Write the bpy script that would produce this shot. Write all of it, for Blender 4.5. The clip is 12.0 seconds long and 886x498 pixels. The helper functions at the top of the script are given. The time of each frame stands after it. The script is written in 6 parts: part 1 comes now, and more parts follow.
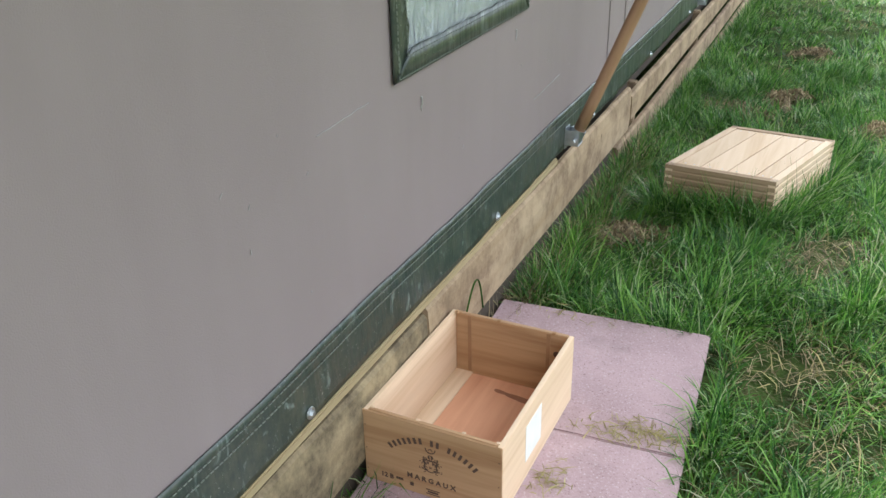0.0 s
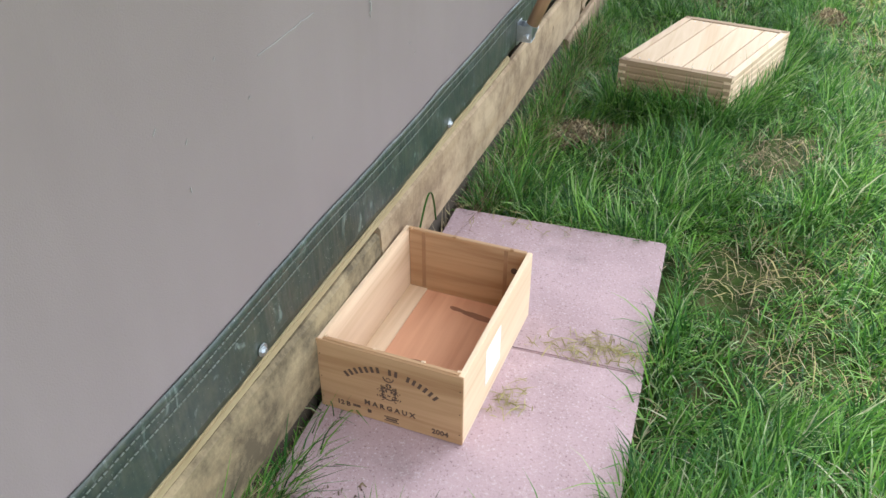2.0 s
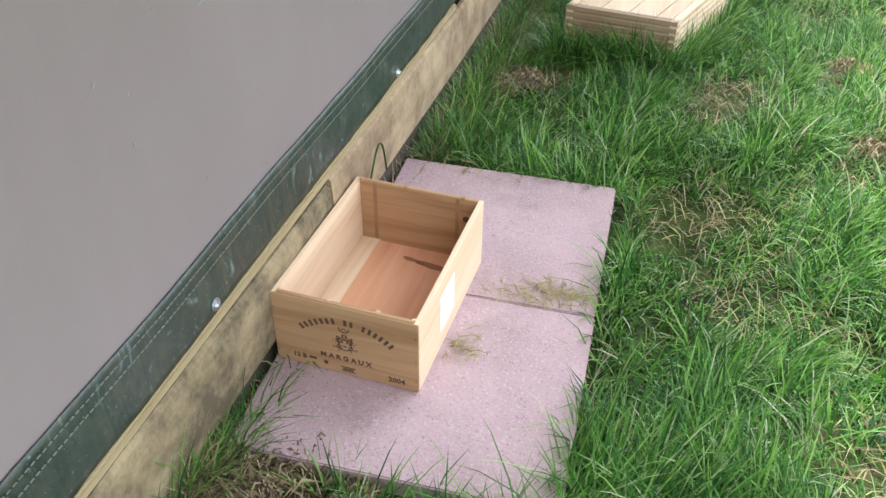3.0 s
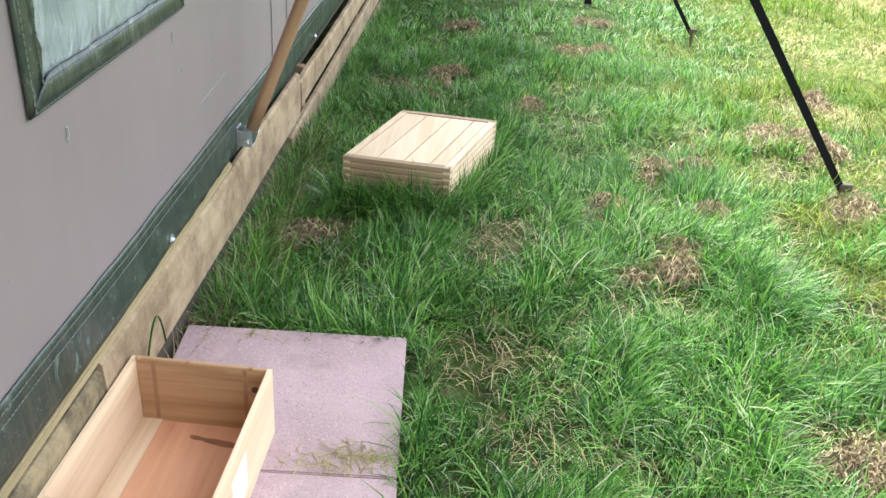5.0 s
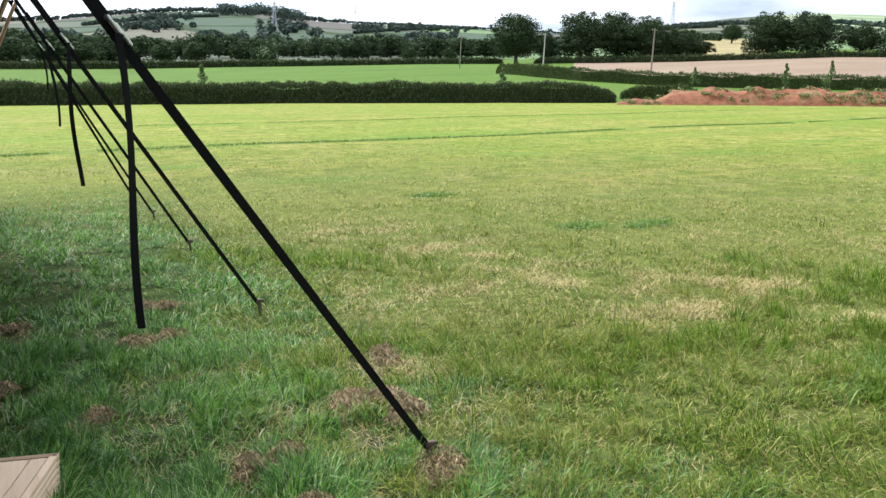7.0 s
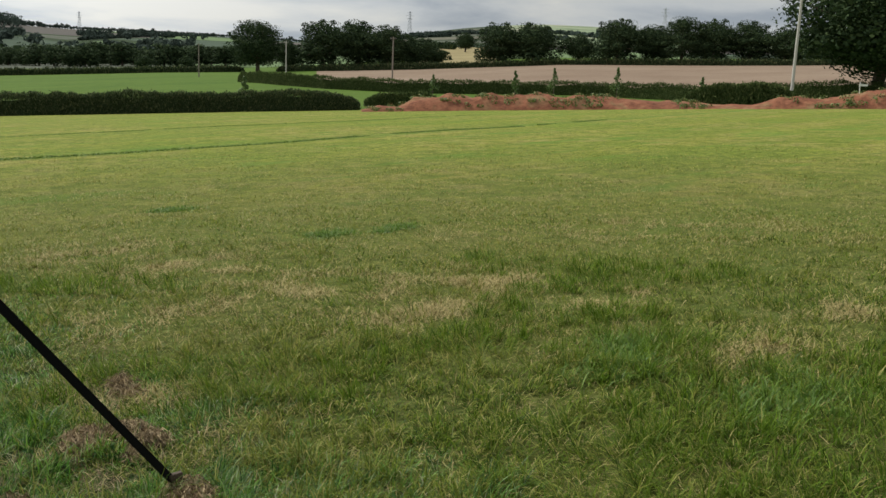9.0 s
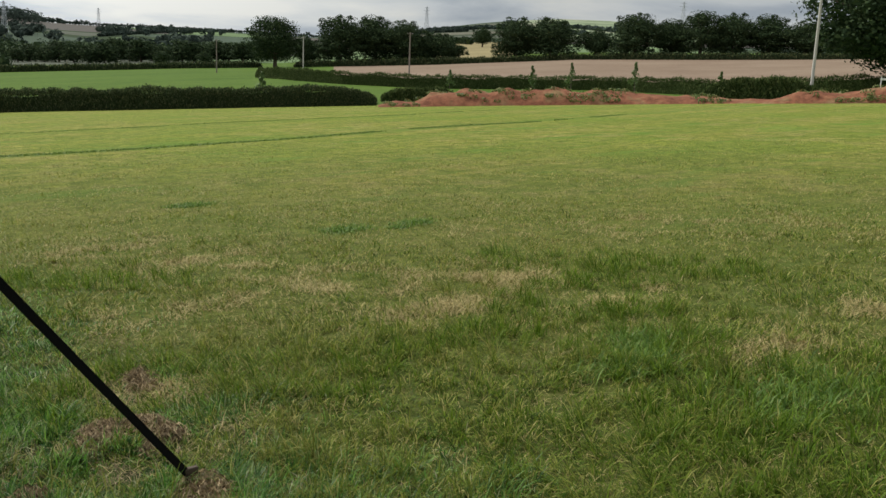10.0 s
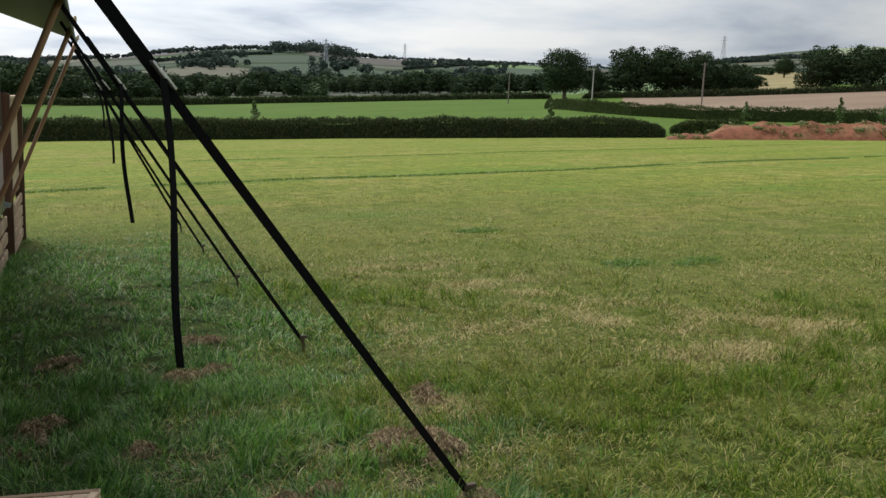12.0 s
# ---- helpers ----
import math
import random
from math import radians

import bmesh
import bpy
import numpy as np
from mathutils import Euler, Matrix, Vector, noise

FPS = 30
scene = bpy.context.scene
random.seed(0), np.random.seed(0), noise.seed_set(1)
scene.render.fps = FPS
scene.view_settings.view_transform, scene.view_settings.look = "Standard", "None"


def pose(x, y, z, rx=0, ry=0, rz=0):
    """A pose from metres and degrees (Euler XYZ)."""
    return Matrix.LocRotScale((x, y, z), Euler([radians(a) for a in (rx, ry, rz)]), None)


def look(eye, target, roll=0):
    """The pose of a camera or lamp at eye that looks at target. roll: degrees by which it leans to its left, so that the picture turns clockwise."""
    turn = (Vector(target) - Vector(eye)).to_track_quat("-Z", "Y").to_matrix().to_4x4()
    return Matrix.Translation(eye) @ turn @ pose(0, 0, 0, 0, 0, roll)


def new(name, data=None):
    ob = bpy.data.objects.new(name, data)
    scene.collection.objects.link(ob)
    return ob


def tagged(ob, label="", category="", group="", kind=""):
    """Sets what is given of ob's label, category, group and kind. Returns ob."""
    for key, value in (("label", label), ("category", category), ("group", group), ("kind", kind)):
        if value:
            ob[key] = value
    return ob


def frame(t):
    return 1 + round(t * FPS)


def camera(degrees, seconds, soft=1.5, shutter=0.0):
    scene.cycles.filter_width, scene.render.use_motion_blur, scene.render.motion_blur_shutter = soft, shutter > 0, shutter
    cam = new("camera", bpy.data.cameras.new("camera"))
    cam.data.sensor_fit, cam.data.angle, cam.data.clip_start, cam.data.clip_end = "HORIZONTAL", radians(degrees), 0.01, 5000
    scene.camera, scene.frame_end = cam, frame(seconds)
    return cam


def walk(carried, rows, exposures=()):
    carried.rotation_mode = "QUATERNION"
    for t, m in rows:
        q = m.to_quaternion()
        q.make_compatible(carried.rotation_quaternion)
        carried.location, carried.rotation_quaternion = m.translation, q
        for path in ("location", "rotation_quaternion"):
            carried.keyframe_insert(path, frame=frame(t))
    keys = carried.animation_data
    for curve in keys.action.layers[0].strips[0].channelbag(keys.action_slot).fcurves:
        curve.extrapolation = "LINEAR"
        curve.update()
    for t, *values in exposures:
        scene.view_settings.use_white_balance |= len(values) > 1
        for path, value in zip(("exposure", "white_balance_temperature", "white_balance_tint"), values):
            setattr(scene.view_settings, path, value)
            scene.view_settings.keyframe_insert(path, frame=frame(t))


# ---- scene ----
cam = camera(54.1, 12.0)
PATH = [
    (0, (0.136, 1.375, 1.434), (-0.621, 2.995, 0.538), -1.3),
    (0.5, (0.082, 1.447, 1.452), (-0.463, 3.126, 0.51), 0.1),
    (1, (0.045, 1.478, 1.461), (-0.481, 3.154, 0.505), 1.7),
    (1.5, (0.037, 1.496, 1.47), (-0.526, 3.135, 0.471), 1.3),
    (2, (0.048, 1.489, 1.462), (-0.527, 3.031, 0.324), 0.1),
    (2.5, (0.051, 1.484, 1.457), (-0.463, 2.982, 0.236), 0.0),
    (2.7, (0.058, 1.48, 1.459), (-0.426, 2.977, 0.224), 0.3),
    (4.3, (0.051, 1.48, 1.454), (-0.21, 3.155, 0.393), 1.5),
    (4.5, (0.061, 1.506, 1.471), (-0.123, 3.2, 0.424), 2.1),
    (5, (0.06, 1.558, 1.51), (0.024, 3.31, 0.546), 4.3),
    (5.5, (0.079, 1.639, 1.575), (0.174, 3.488, 0.818), 5.6),
    (5.9, (0.095, 1.703, 1.608), (0.381, 3.586, 0.997), 5.2),
    (6, (0.091, 1.707, 1.616), (0.433, 3.589, 1.032), 5.0),
    (6.2, (0.101, 1.762, 1.622), (0.551, 3.635, 1.084), 4.1),
    (6.5, (0.104, 1.754, 1.649), (0.714, 3.597, 1.169), 3.5),
    (7, (0.126, 1.767, 1.675), (0.977, 3.533, 1.278), 2.8),
    (7.5, (0.14, 1.755, 1.673), (1.206, 3.41, 1.32), 3.5),
    (9.5, (0.214, 1.784, 1.684), (1.544, 3.233, 1.323), 2.1),
    (10, (0.213, 1.772, 1.685), (1.502, 3.256, 1.318), 2.2),
    (10.5, (0.212, 1.778, 1.682), (1.396, 3.345, 1.308), 2.1),
    (11, (0.195, 1.785, 1.685), (1.223, 3.461, 1.318), 2.2),
    (11.5, (0.182, 1.78, 1.694), (1.057, 3.544, 1.347), 2.5),
    (12, (0.16, 1.769, 1.698), (0.913, 3.593, 1.373), 2.6),
]
EXPOSURES = [(0, 1.58, 6050, 4), (0.5, 1.66, 6050, 3), (2.5, 1.83, 6050, 5), (4.5, 1.86, 6000, 3), (5.0, 1.9, 5980, 3), (5.5, 1.68, 5980, 3), (6.0, 1.42, 5700, 3), (6.5, 1.25, 5600, 4), (7.0, 0.68, 6100, 7), (7.5, 0.05, 6800, 9), (9.5, -0.42, 6700, 6), (10.5, -0.4, 6700, 6), (12, -0.34, 6450, 8)]
walk(cam, [(t, look(eye, target, roll)) for t, eye, target, roll in PATH], EXPOSURES)

# ---------------------------------------------------------------- light
SUN_EL, SUN_AZ = 46.0, -18.0  # degrees above the horizon, and clockwise from +y
world = bpy.data.worlds.new("overcast_sky")
scene.world = world
world.use_nodes = True


def node(tree, kind, **inputs):
    n = tree.nodes.new(kind)
    for key, value in inputs.items():
        n.inputs[key.replace("_", " ")].default_value = value
    return n


def build_sky():
    t = world.node_tree
    t.nodes.clear()
    out = t.nodes.new("ShaderNodeOutputWorld")
    sky = t.nodes.new("ShaderNodeTexSky")
    sky.sky_type = "NISHITA"
    sky.sun_disc = False
    sky.sun_elevation = radians(SUN_EL)
    sky.sun_rotation = radians(SUN_AZ)
    dim = t.nodes.new("ShaderNodeVectorMath")
    dim.operation = "SCALE"
    dim.inputs["Scale"].default_value = 0.10
    t.links.new(sky.outputs[0], dim.inputs[0])
    co = t.nodes.new("ShaderNodeTexCoord")
    sep = t.nodes.new("ShaderNodeSeparateXYZ")
    t.links.new(co.outputs["Generated"], sep.inputs[0])
    up = t.nodes.new("ShaderNodeMath")
    up.operation = "MAXIMUM"
    up.inputs[1].default_value = 0.0
    t.links.new(sep.outputs["Z"], up.inputs[0])
    add = t.nodes.new("ShaderNodeMath")
    add.operation = "ADD"
    add.inputs[1].default_value = 0.10
    t.links.new(up.outputs[0], add.inputs[0])
    flat = t.nodes.new("ShaderNodeCombineXYZ")
    for axis in ("X", "Y"):
        d = t.nodes.new("ShaderNodeMath")
        d.operation = "DIVIDE"
        t.links.new(sep.outputs[axis], d.inputs[0])
        t.links.new(add.outputs[0], d.inputs[1])
        t.links.new(d.outputs[0], flat.inputs[axis])
    clouds = node(t, "ShaderNodeTexNoise", Scale=0.62, Detail=9.0, Roughness=0.56, Distortion=0.25)
    t.links.new(flat.outputs[0], clouds.inputs["Vector"])
    ramp = t.nodes.new("ShaderNodeValToRGB")
    e = ramp.color_ramp.elements
    e[0].position, e[0].color = 0.36, (0.52, 0.58, 0.69, 1)
    e[1].position, e[1].color = 0.62, (1.0, 1.0, 1.0, 1)
    mid = ramp.color_ramp.elements.new(0.48)
    mid.color = (0.78, 0.82, 0.89, 1)
    t.links.new(clouds.outputs["Fac"], ramp.inputs[0])
    # an overcast sky is darker along the horizon than overhead
    dome = t.nodes.new("ShaderNodeMapRange")
    dome.inputs["From Min"].default_value, dome.inputs["From Max"].default_value = 0.0, 0.9
    dome.inputs["To Min"].default_value, dome.inputs["To Max"].default_value = 1.0, 1.5
    t.links.new(sep.outputs["Z"], dome.inputs["Value"])
    pale = t.nodes.new("ShaderNodeMix")
    pale.data_type, pale.blend_type = "RGBA", "MULTIPLY"
    pale.inputs["Factor"].default_value = 1.0
    t.links.new(ramp.outputs[0], pale.inputs["A"])
    t.links.new(dome.outputs[0], pale.inputs["B"])
    # and brighter round the veiled sun
    toward = t.nodes.new("ShaderNodeVectorMath")
    toward.operation = "DOT_PRODUCT"
    toward.inputs[1].default_value = (math.sin(radians(SUN_AZ)) * math.cos(radians(SUN_EL)), math.cos(radians(SUN_AZ)) * math.cos(radians(SUN_EL)), math.sin(radians(SUN_EL)))
    t.links.new(co.outputs["Generated"], toward.inputs[0])
    glow = t.nodes.new("ShaderNodeMapRange")
    glow.inputs["From Min"].default_value, glow.inputs["From Max"].default_value = 0.40, 1.0
    glow.inputs["To Min"].default_value, glow.inputs["To Max"].default_value = 1.0, 2.5
    t.links.new(toward.outputs["Value"], glow.inputs["Value"])
    veil = t.nodes.new("ShaderNodeMix")
    veil.data_type, veil.blend_type = "RGBA", "MULTIPLY"
    veil.inputs["Factor"].default_value = 1.0
    t.links.new(pale.outputs["Result"], veil.inputs["A"])
    t.links.new(glow.outputs[0], veil.inputs["B"])
    cover = t.nodes.new("ShaderNodeMix")
    cover.data_type = "RGBA"
    cover.inputs["Factor"].default_value = 0.9
    t.links.new(dim.outputs[0], cover.inputs["A"])
    t.links.new(veil.outputs["Result"], cover.inputs["B"])
    bg = node(t, "ShaderNodeBackground", Strength=0.79)
    t.links.new(cover.outputs["Result"], bg.inputs["Color"])
    t.links.new(bg.outputs[0], out.inputs[0])


build_sky()
sun_data = bpy.data.lights.new("sun", "SUN")
sun_data.energy, sun_data.angle, sun_data.color = 4.8, radians(24), (1.0, 0.96, 0.89)
sun = new("sun", sun_data)
sun_way = Vector((math.sin(radians(SUN_AZ)) * math.cos(radians(SUN_EL)), math.cos(radians(SUN_AZ)) * math.cos(radians(SUN_EL)), math.sin(radians(SUN_EL))))
sun.matrix_world = look(sun_way * 50, (0, 0, 0))


# ---------------------------------------------------------------- materials
def material(name, rough=0.6, metal=0.0, spec=0.5):
    m = bpy.data.materials.new(name)
    m.use_nodes = True
    b = m.node_tree.nodes["Principled BSDF"]
    b.inputs["Roughness"].default_value = rough
    b.inputs["Metallic"].default_value = metal
    b.inputs["Specular IOR Level"].default_value = spec
    return m, m.node_tree, b


def coords(t, scale, kind="Object"):
    co = t.nodes.new("ShaderNodeTexCoord")
    mp = t.nodes.new("ShaderNodeMapping")
    mp.inputs["Scale"].default_value = scale
    t.links.new(co.outputs[kind], mp.inputs["Vector"])
    return mp.outputs[0]


def world_coords(t, scale=(1, 1, 1)):
    g = t.nodes.new("ShaderNodeNewGeometry")
    mp = t.nodes.new("ShaderNodeMapping")
    mp.inputs["Scale"].default_value = scale
    t.links.new(g.outputs["Position"], mp.inputs["Vector"])
    return mp.outputs[0]


def noise_of(t, vec, scale, detail=4.0, rough=0.55, distortion=0.0):
    n = node(t, "ShaderNodeTexNoise", Scale=scale, Detail=detail, Roughness=rough, Distortion=distortion)
    t.links.new(vec, n.inputs["Vector"])
    return n.outputs["Fac"]


def ramp_of(t, fac, stops):
    r = t.nodes.new("ShaderNodeValToRGB")
    e = r.color_ramp.elements
    while len(e) < len(stops):
        e.new(0.5)
    for el, (pos, col) in zip(e, stops):
        el.position = pos
        el.color = (*col, 1) if len(col) == 3 else col
    t.links.new(fac, r.inputs[0])
    return r.outputs[0]


def blend(t, fac, a, b, mode="MIX"):
    """Mix two colours; fac, a and b are sockets or plain values."""
    m = t.nodes.new("ShaderNodeMix")
    m.data_type, m.blend_type = "RGBA", mode
    for value, key in ((fac, "Factor"), (a, "A"), (b, "B")):
        sock = [s for s in m.inputs if s.name == key and s.enabled][0]
        if hasattr(value, "is_linked"):
            t.links.new(value, sock)
        else:
            sock.default_value = value if key == "Factor" else (*value, 1)
    return [s for s in m.outputs if s.enabled][0]


def bump(t, b, height, strength=0.3, distance=0.01):
    n = node(t, "ShaderNodeBump", Strength=strength, Distance=distance)
    t.links.new(height, n.inputs["Height"])
    t.links.new(n.outputs[0], b.inputs["Normal"])


def paint(t, b, colour):
    t.links.new(colour, b.inputs["Base Color"])


def canvas_material(name, a, b_col, rough=0.62):
    m, t, b = material(name, rough, spec=0.35)
    v = coords(t, (1, 1, 1))
    stain = noise_of(t, v, 1.3, 5)
    streak = noise_of(t, coords(t, (1, 9, 0.7)), 1.0, 4)
    col = ramp_of(t, stain, [(0.3, a), (0.7, b_col)])
    col = blend(t, 0.25, col, ramp_of(t, streak, [(0.35, a), (0.65, b_col)]))
    paint(t, b, col)
    weave = noise_of(t, v, 420, 2)
    soft = noise_of(t, v, 3.0, 3)
    mixh = blend(t, 0.85, weave, soft)
    bump(t, b, mixh, 0.35, 0.012)
    return m


def wood_material(name, light, dark, axis=1, rough=0.65, knots=True, per_piece=0.12, fine=1.0, dirt=None, dirty=0.42):
    """Sawn timber with its grain along one local axis (0 x, 1 y, 2 z)."""
    m, t, b = material(name, rough, spec=0.3)
    stretch = [28 * fine, 28 * fine, 28 * fine]
    stretch[axis] = 1.6 * fine
    info = t.nodes.new("ShaderNodeObjectInfo")
    co = t.nodes.new("ShaderNodeTexCoord")
    shift = t.nodes.new("ShaderNodeVectorMath")
    shift.operation = "MULTIPLY_ADD"
    shift.inputs[1].default_value = (1, 1, 1)
    comb = t.nodes.new("ShaderNodeCombineXYZ")
    for k in ("X", "Y", "Z"):
        mu = t.nodes.new("ShaderNodeMath")
        mu.operation = "MULTIPLY"
        mu.inputs[1].default_value = 7.0
        t.links.new(info.outputs["Random"], mu.inputs[0])
        t.links.new(mu.outputs[0], comb.inputs[k])
    t.links.new(co.outputs["Object"], shift.inputs[0])
    t.links.new(comb.outputs[0], shift.inputs[2])
    mp = t.nodes.new("ShaderNodeMapping")
    mp.inputs["Scale"].default_value = stretch
    t.links.new(shift.outputs[0], mp.inputs["Vector"])
    grain = noise_of(t, mp.outputs[0], 1.0, 5, 0.6, 0.6)
    col = ramp_of(t, grain, [(0.28, dark), (0.5, tuple((x * 2 + y) / 3 for x, y in zip(light, dark))), (0.68, light)])
    if knots:
        spot = noise_of(t, shift.outputs[0], 16.0, 1)
        k = ramp_of(t, spot, [(0.80, (0, 0, 0)), (0.86, (0.8, 0.8, 0.8))])
        col = blend(t, k, col, tuple(c * 0.35 for c in dark))
    if dirt:
        d = ramp_of(t, noise_of(t, shift.outputs[0], 5.5, 9, 0.75), [(dirty, (0, 0, 0)), (dirty + 0.2, (0.9, 0.9, 0.9))])
        col = blend(t, d, col, dirt)
    tone = ramp_of(t, info.outputs["Random"], [(0.0, (1 - per_piece,) * 3), (1.0, (1 + per_piece * 0.5,) * 3)])
    col = blend(t, 1.0, col, tone, "MULTIPLY")
    paint(t, b, col)
    bump(t, b, grain, 0.25, 0.004)
    return m


def plain_material(name, colour, rough=0.5, metal=0.0, vary=0.15, scale=20.0, spec=0.5):
    m, t, b = material(name, rough, metal, spec)
    n = noise_of(t, coords(t, (1, 1, 1)), scale, 5)
    paint(t, b, ramp_of(t, n, [(0.25, tuple(c * (1 - vary) for c in colour)), (0.75, tuple(min(1, c * (1 + vary)) for c in colour))]))
    bump(t, b, n, 0.15, 0.003)
    return m


def leaf_material(name, stops, patch=None, through_light=0.3, rough=0.5, patch_scale=0.5, spec=0.25):
    """Blades and leaves: each island its own tone, patches across the place, some light through."""
    m, t, b = material(name, rough, spec=spec)
    g = t.nodes.new("ShaderNodeNewGeometry")
    col = ramp_of(t, g.outputs["Random Per Island"], stops)
    if patch:
        p = ramp_of(t, noise_of(t, world_coords(t), patch_scale, 5, 0.6), [(0.42, (0, 0, 0)), (0.62, (1, 1, 1))])
        col = blend(t, 0.45, col, blend(t, p, col, patch))
    paint(t, b, col)
    tr = t.nodes.new("ShaderNodeBsdfTranslucent")
    t.links.new(col, tr.inputs["Color"])
    mix = node(t, "ShaderNodeMixShader", Fac=through_light)
    out = t.nodes["Material Output"]
    t.links.new(b.outputs[0], mix.inputs[1])
    t.links.new(tr.outputs[0], mix.inputs[2])
    t.links.new(mix.outputs[0], out.inputs["Surface"])
    return m


M_CANVAS = canvas_material("taupe_canvas", (0.250, 0.196, 0.195), (0.296, 0.235, 0.234))
M_ROOF = canvas_material("green_roof_canvas", (0.045, 0.07, 0.04), (0.06, 0.09, 0.05))
def let_light_through(m, colour, share):
    t = m.node_tree
    tr = t.nodes.new("ShaderNodeBsdfTranslucent")
    tr.inputs["Color"].default_value = (*colour, 1)
    mix = node(t, "ShaderNodeMixShader", Fac=share)
    t.links.new(t.nodes["Principled BSDF"].outputs[0], mix.inputs[1])
    t.links.new(tr.outputs[0], mix.inputs[2])
    t.links.new(mix.outputs[0], t.nodes["Material Output"].inputs["Surface"])


let_light_through(M_ROOF, (0.34, 0.38, 0.24), 0.3)
M_THREAD = plain_material("pale_thread", (0.172, 0.183, 0.156), 0.7)
M_SEAM = plain_material("dark_seam", (0.225, 0.185, 0.186), 0.7)
M_MARK = plain_material("pale_mark", (0.39, 0.36, 0.35), 0.8)
M_POLE = wood_material("varnished_pole_wood", (0.380, 0.224, 0.132), (0.247, 0.132, 0.072), axis=2, rough=0.45, per_piece=0.08)
M_BOARD = wood_material("rough_pine_board", (0.455, 0.333, 0.215), (0.359, 0.247, 0.143), axis=1, rough=0.85, fine=0.6, dirt=(0.187, 0.122, 0.075))
M_BOARD_DARK = wood_material("stained_dark_board", (0.405, 0.310, 0.181), (0.252, 0.176, 0.097), axis=1, rough=0.9, fine=0.5, dirt=(0.090, 0.067, 0.042), dirty=0.37)
M_STRIP = wood_material("yellow_pine_strip", (0.44, 0.345, 0.20), (0.33, 0.24, 0.125), axis=1, rough=0.7)
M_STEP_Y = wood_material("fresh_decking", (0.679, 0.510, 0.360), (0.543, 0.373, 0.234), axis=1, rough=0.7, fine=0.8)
# same decking for front and back, with their shade mixed into the tone
M_STEP_SHADED = wood_material("shaded_decking_cross", (0.340, 0.237, 0.148), (0.237, 0.148, 0.085), axis=0, rough=0.7, fine=0.8)
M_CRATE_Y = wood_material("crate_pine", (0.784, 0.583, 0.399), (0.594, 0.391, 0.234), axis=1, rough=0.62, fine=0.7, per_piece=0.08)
# crate ends: same pine, darkened because they face away from the light
M_CRATE_SHADED = wood_material("shaded_crate_pine_end", (0.533, 0.331, 0.181), (0.310, 0.159, 0.073), axis=0, rough=0.62, fine=0.9, per_piece=0.08)
M_CRATE_FLOOR = wood_material("crate_ply_floor", (0.728, 0.376, 0.224), (0.478, 0.202, 0.106), axis=1, rough=0.65, fine=0.45, per_piece=0.05)
M_GROOVE = plain_material("crate_groove", (0.33, 0.18, 0.09), 0.8)
M_INK = plain_material("burnt_ink", (0.085, 0.048, 0.034), 0.8)
M_STAIN = plain_material("brown_stain", (0.27, 0.115, 0.062), 0.8)
M_WHITE = plain_material("matt_white", (0.80, 0.77, 0.71), 0.7, vary=0.06)
M_POST = wood_material("dark_stained_post", (0.10, 0.055, 0.03), (0.05, 0.028, 0.018), axis=2, rough=0.7)
M_PANEL = wood_material("pale_panel_board", (0.48, 0.376, 0.24), (0.368, 0.272, 0.16), axis=2, rough=0.7)
M_STEEL = plain_material("galvanised_steel", (0.55, 0.57, 0.60), 0.38, 0.9, 0.12, 60)
M_PLATE = plain_material("bright_buckle", (0.70, 0.70, 0.70), 0.35, 0.7, 0.08, 80)
M_WEB = plain_material("black_webbing", (0.010, 0.010, 0.011), 0.95, 0, 0.3, 300, spec=0.08)
M_TELE = plain_material("weathered_pole", (0.20, 0.17, 0.14), 0.85)
M_TELE_PALE = plain_material("pale_pole", (0.42, 0.40, 0.37), 0.8)
M_PYLON = plain_material("pylon_steel", (0.42, 0.44, 0.47), 0.6, 0.3)
M_BARK = plain_material("bark", (0.10, 0.075, 0.055), 0.9, 0, 0.35, 6)
# mottled grey: reflections in the panes are put into the curtain's colour
M_CURTAIN = plain_material("reflection_toned_curtain", (0.29, 0.32, 0.335), 0.85, 0, 0.4, 2)
# near-black; under the deck it stands in for shade
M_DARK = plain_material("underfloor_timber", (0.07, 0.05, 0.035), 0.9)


def band_material():
    m, t, b = material("green_pvc", 0.34, spec=0.5)
    v = coords(t, (1, 1, 1))
    n = noise_of(t, v, 5.0, 5)
    col = ramp_of(t, n, [(0.3, (0.026, 0.036, 0.030)), (0.7, (0.048, 0.062, 0.053))])
    scuff = ramp_of(t, noise_of(t, coords(t, (60, 26, 14)), 1.0, 3, 0.6, 1.2), [(0.61, (0, 0, 0)), (0.71, (1, 1, 1))])
    col = blend(t, scuff, col, (0.20, 0.235, 0.21))
    grime = ramp_of(t, noise_of(t, coords(t, (1, 1, 1)), 26.0, 8, 0.75), [(0.44, (0, 0, 0)), (0.62, (0.75, 0.75, 0.75))])
    col = blend(t, grime, col, (0.085, 0.088, 0.066))
    fleck = ramp_of(t, noise_of(t, coords(t, (1, 1, 1)), 150.0, 3, 0.7), [(0.66, (0, 0, 0)), (0.70, (1, 1, 1))])
    col = blend(t, fleck, col, (0.34, 0.36, 0.31))
    paint(t, b, col)
    ripple = noise_of(t, coords(t, (4, 14, 3)), 1.0, 3)
    bump(t, b, ripple, 0.6, 0.02)
    return m


def pane_material():
    m, t, b = material("clear_plastic_film", 0.04, spec=0.7)
    b.inputs["Transmission Weight"].default_value = 0.75
    b.inputs["IOR"].default_value = 1.6
    b.inputs["Base Color"].default_value = (0.88, 0.92, 0.94, 1)
    wr = noise_of(t, coords(t, (1, 4, 1.6)), 2.6, 4, 0.5, 2.0)
    bump(t, b, wr, 0.6, 0.05)
    return m


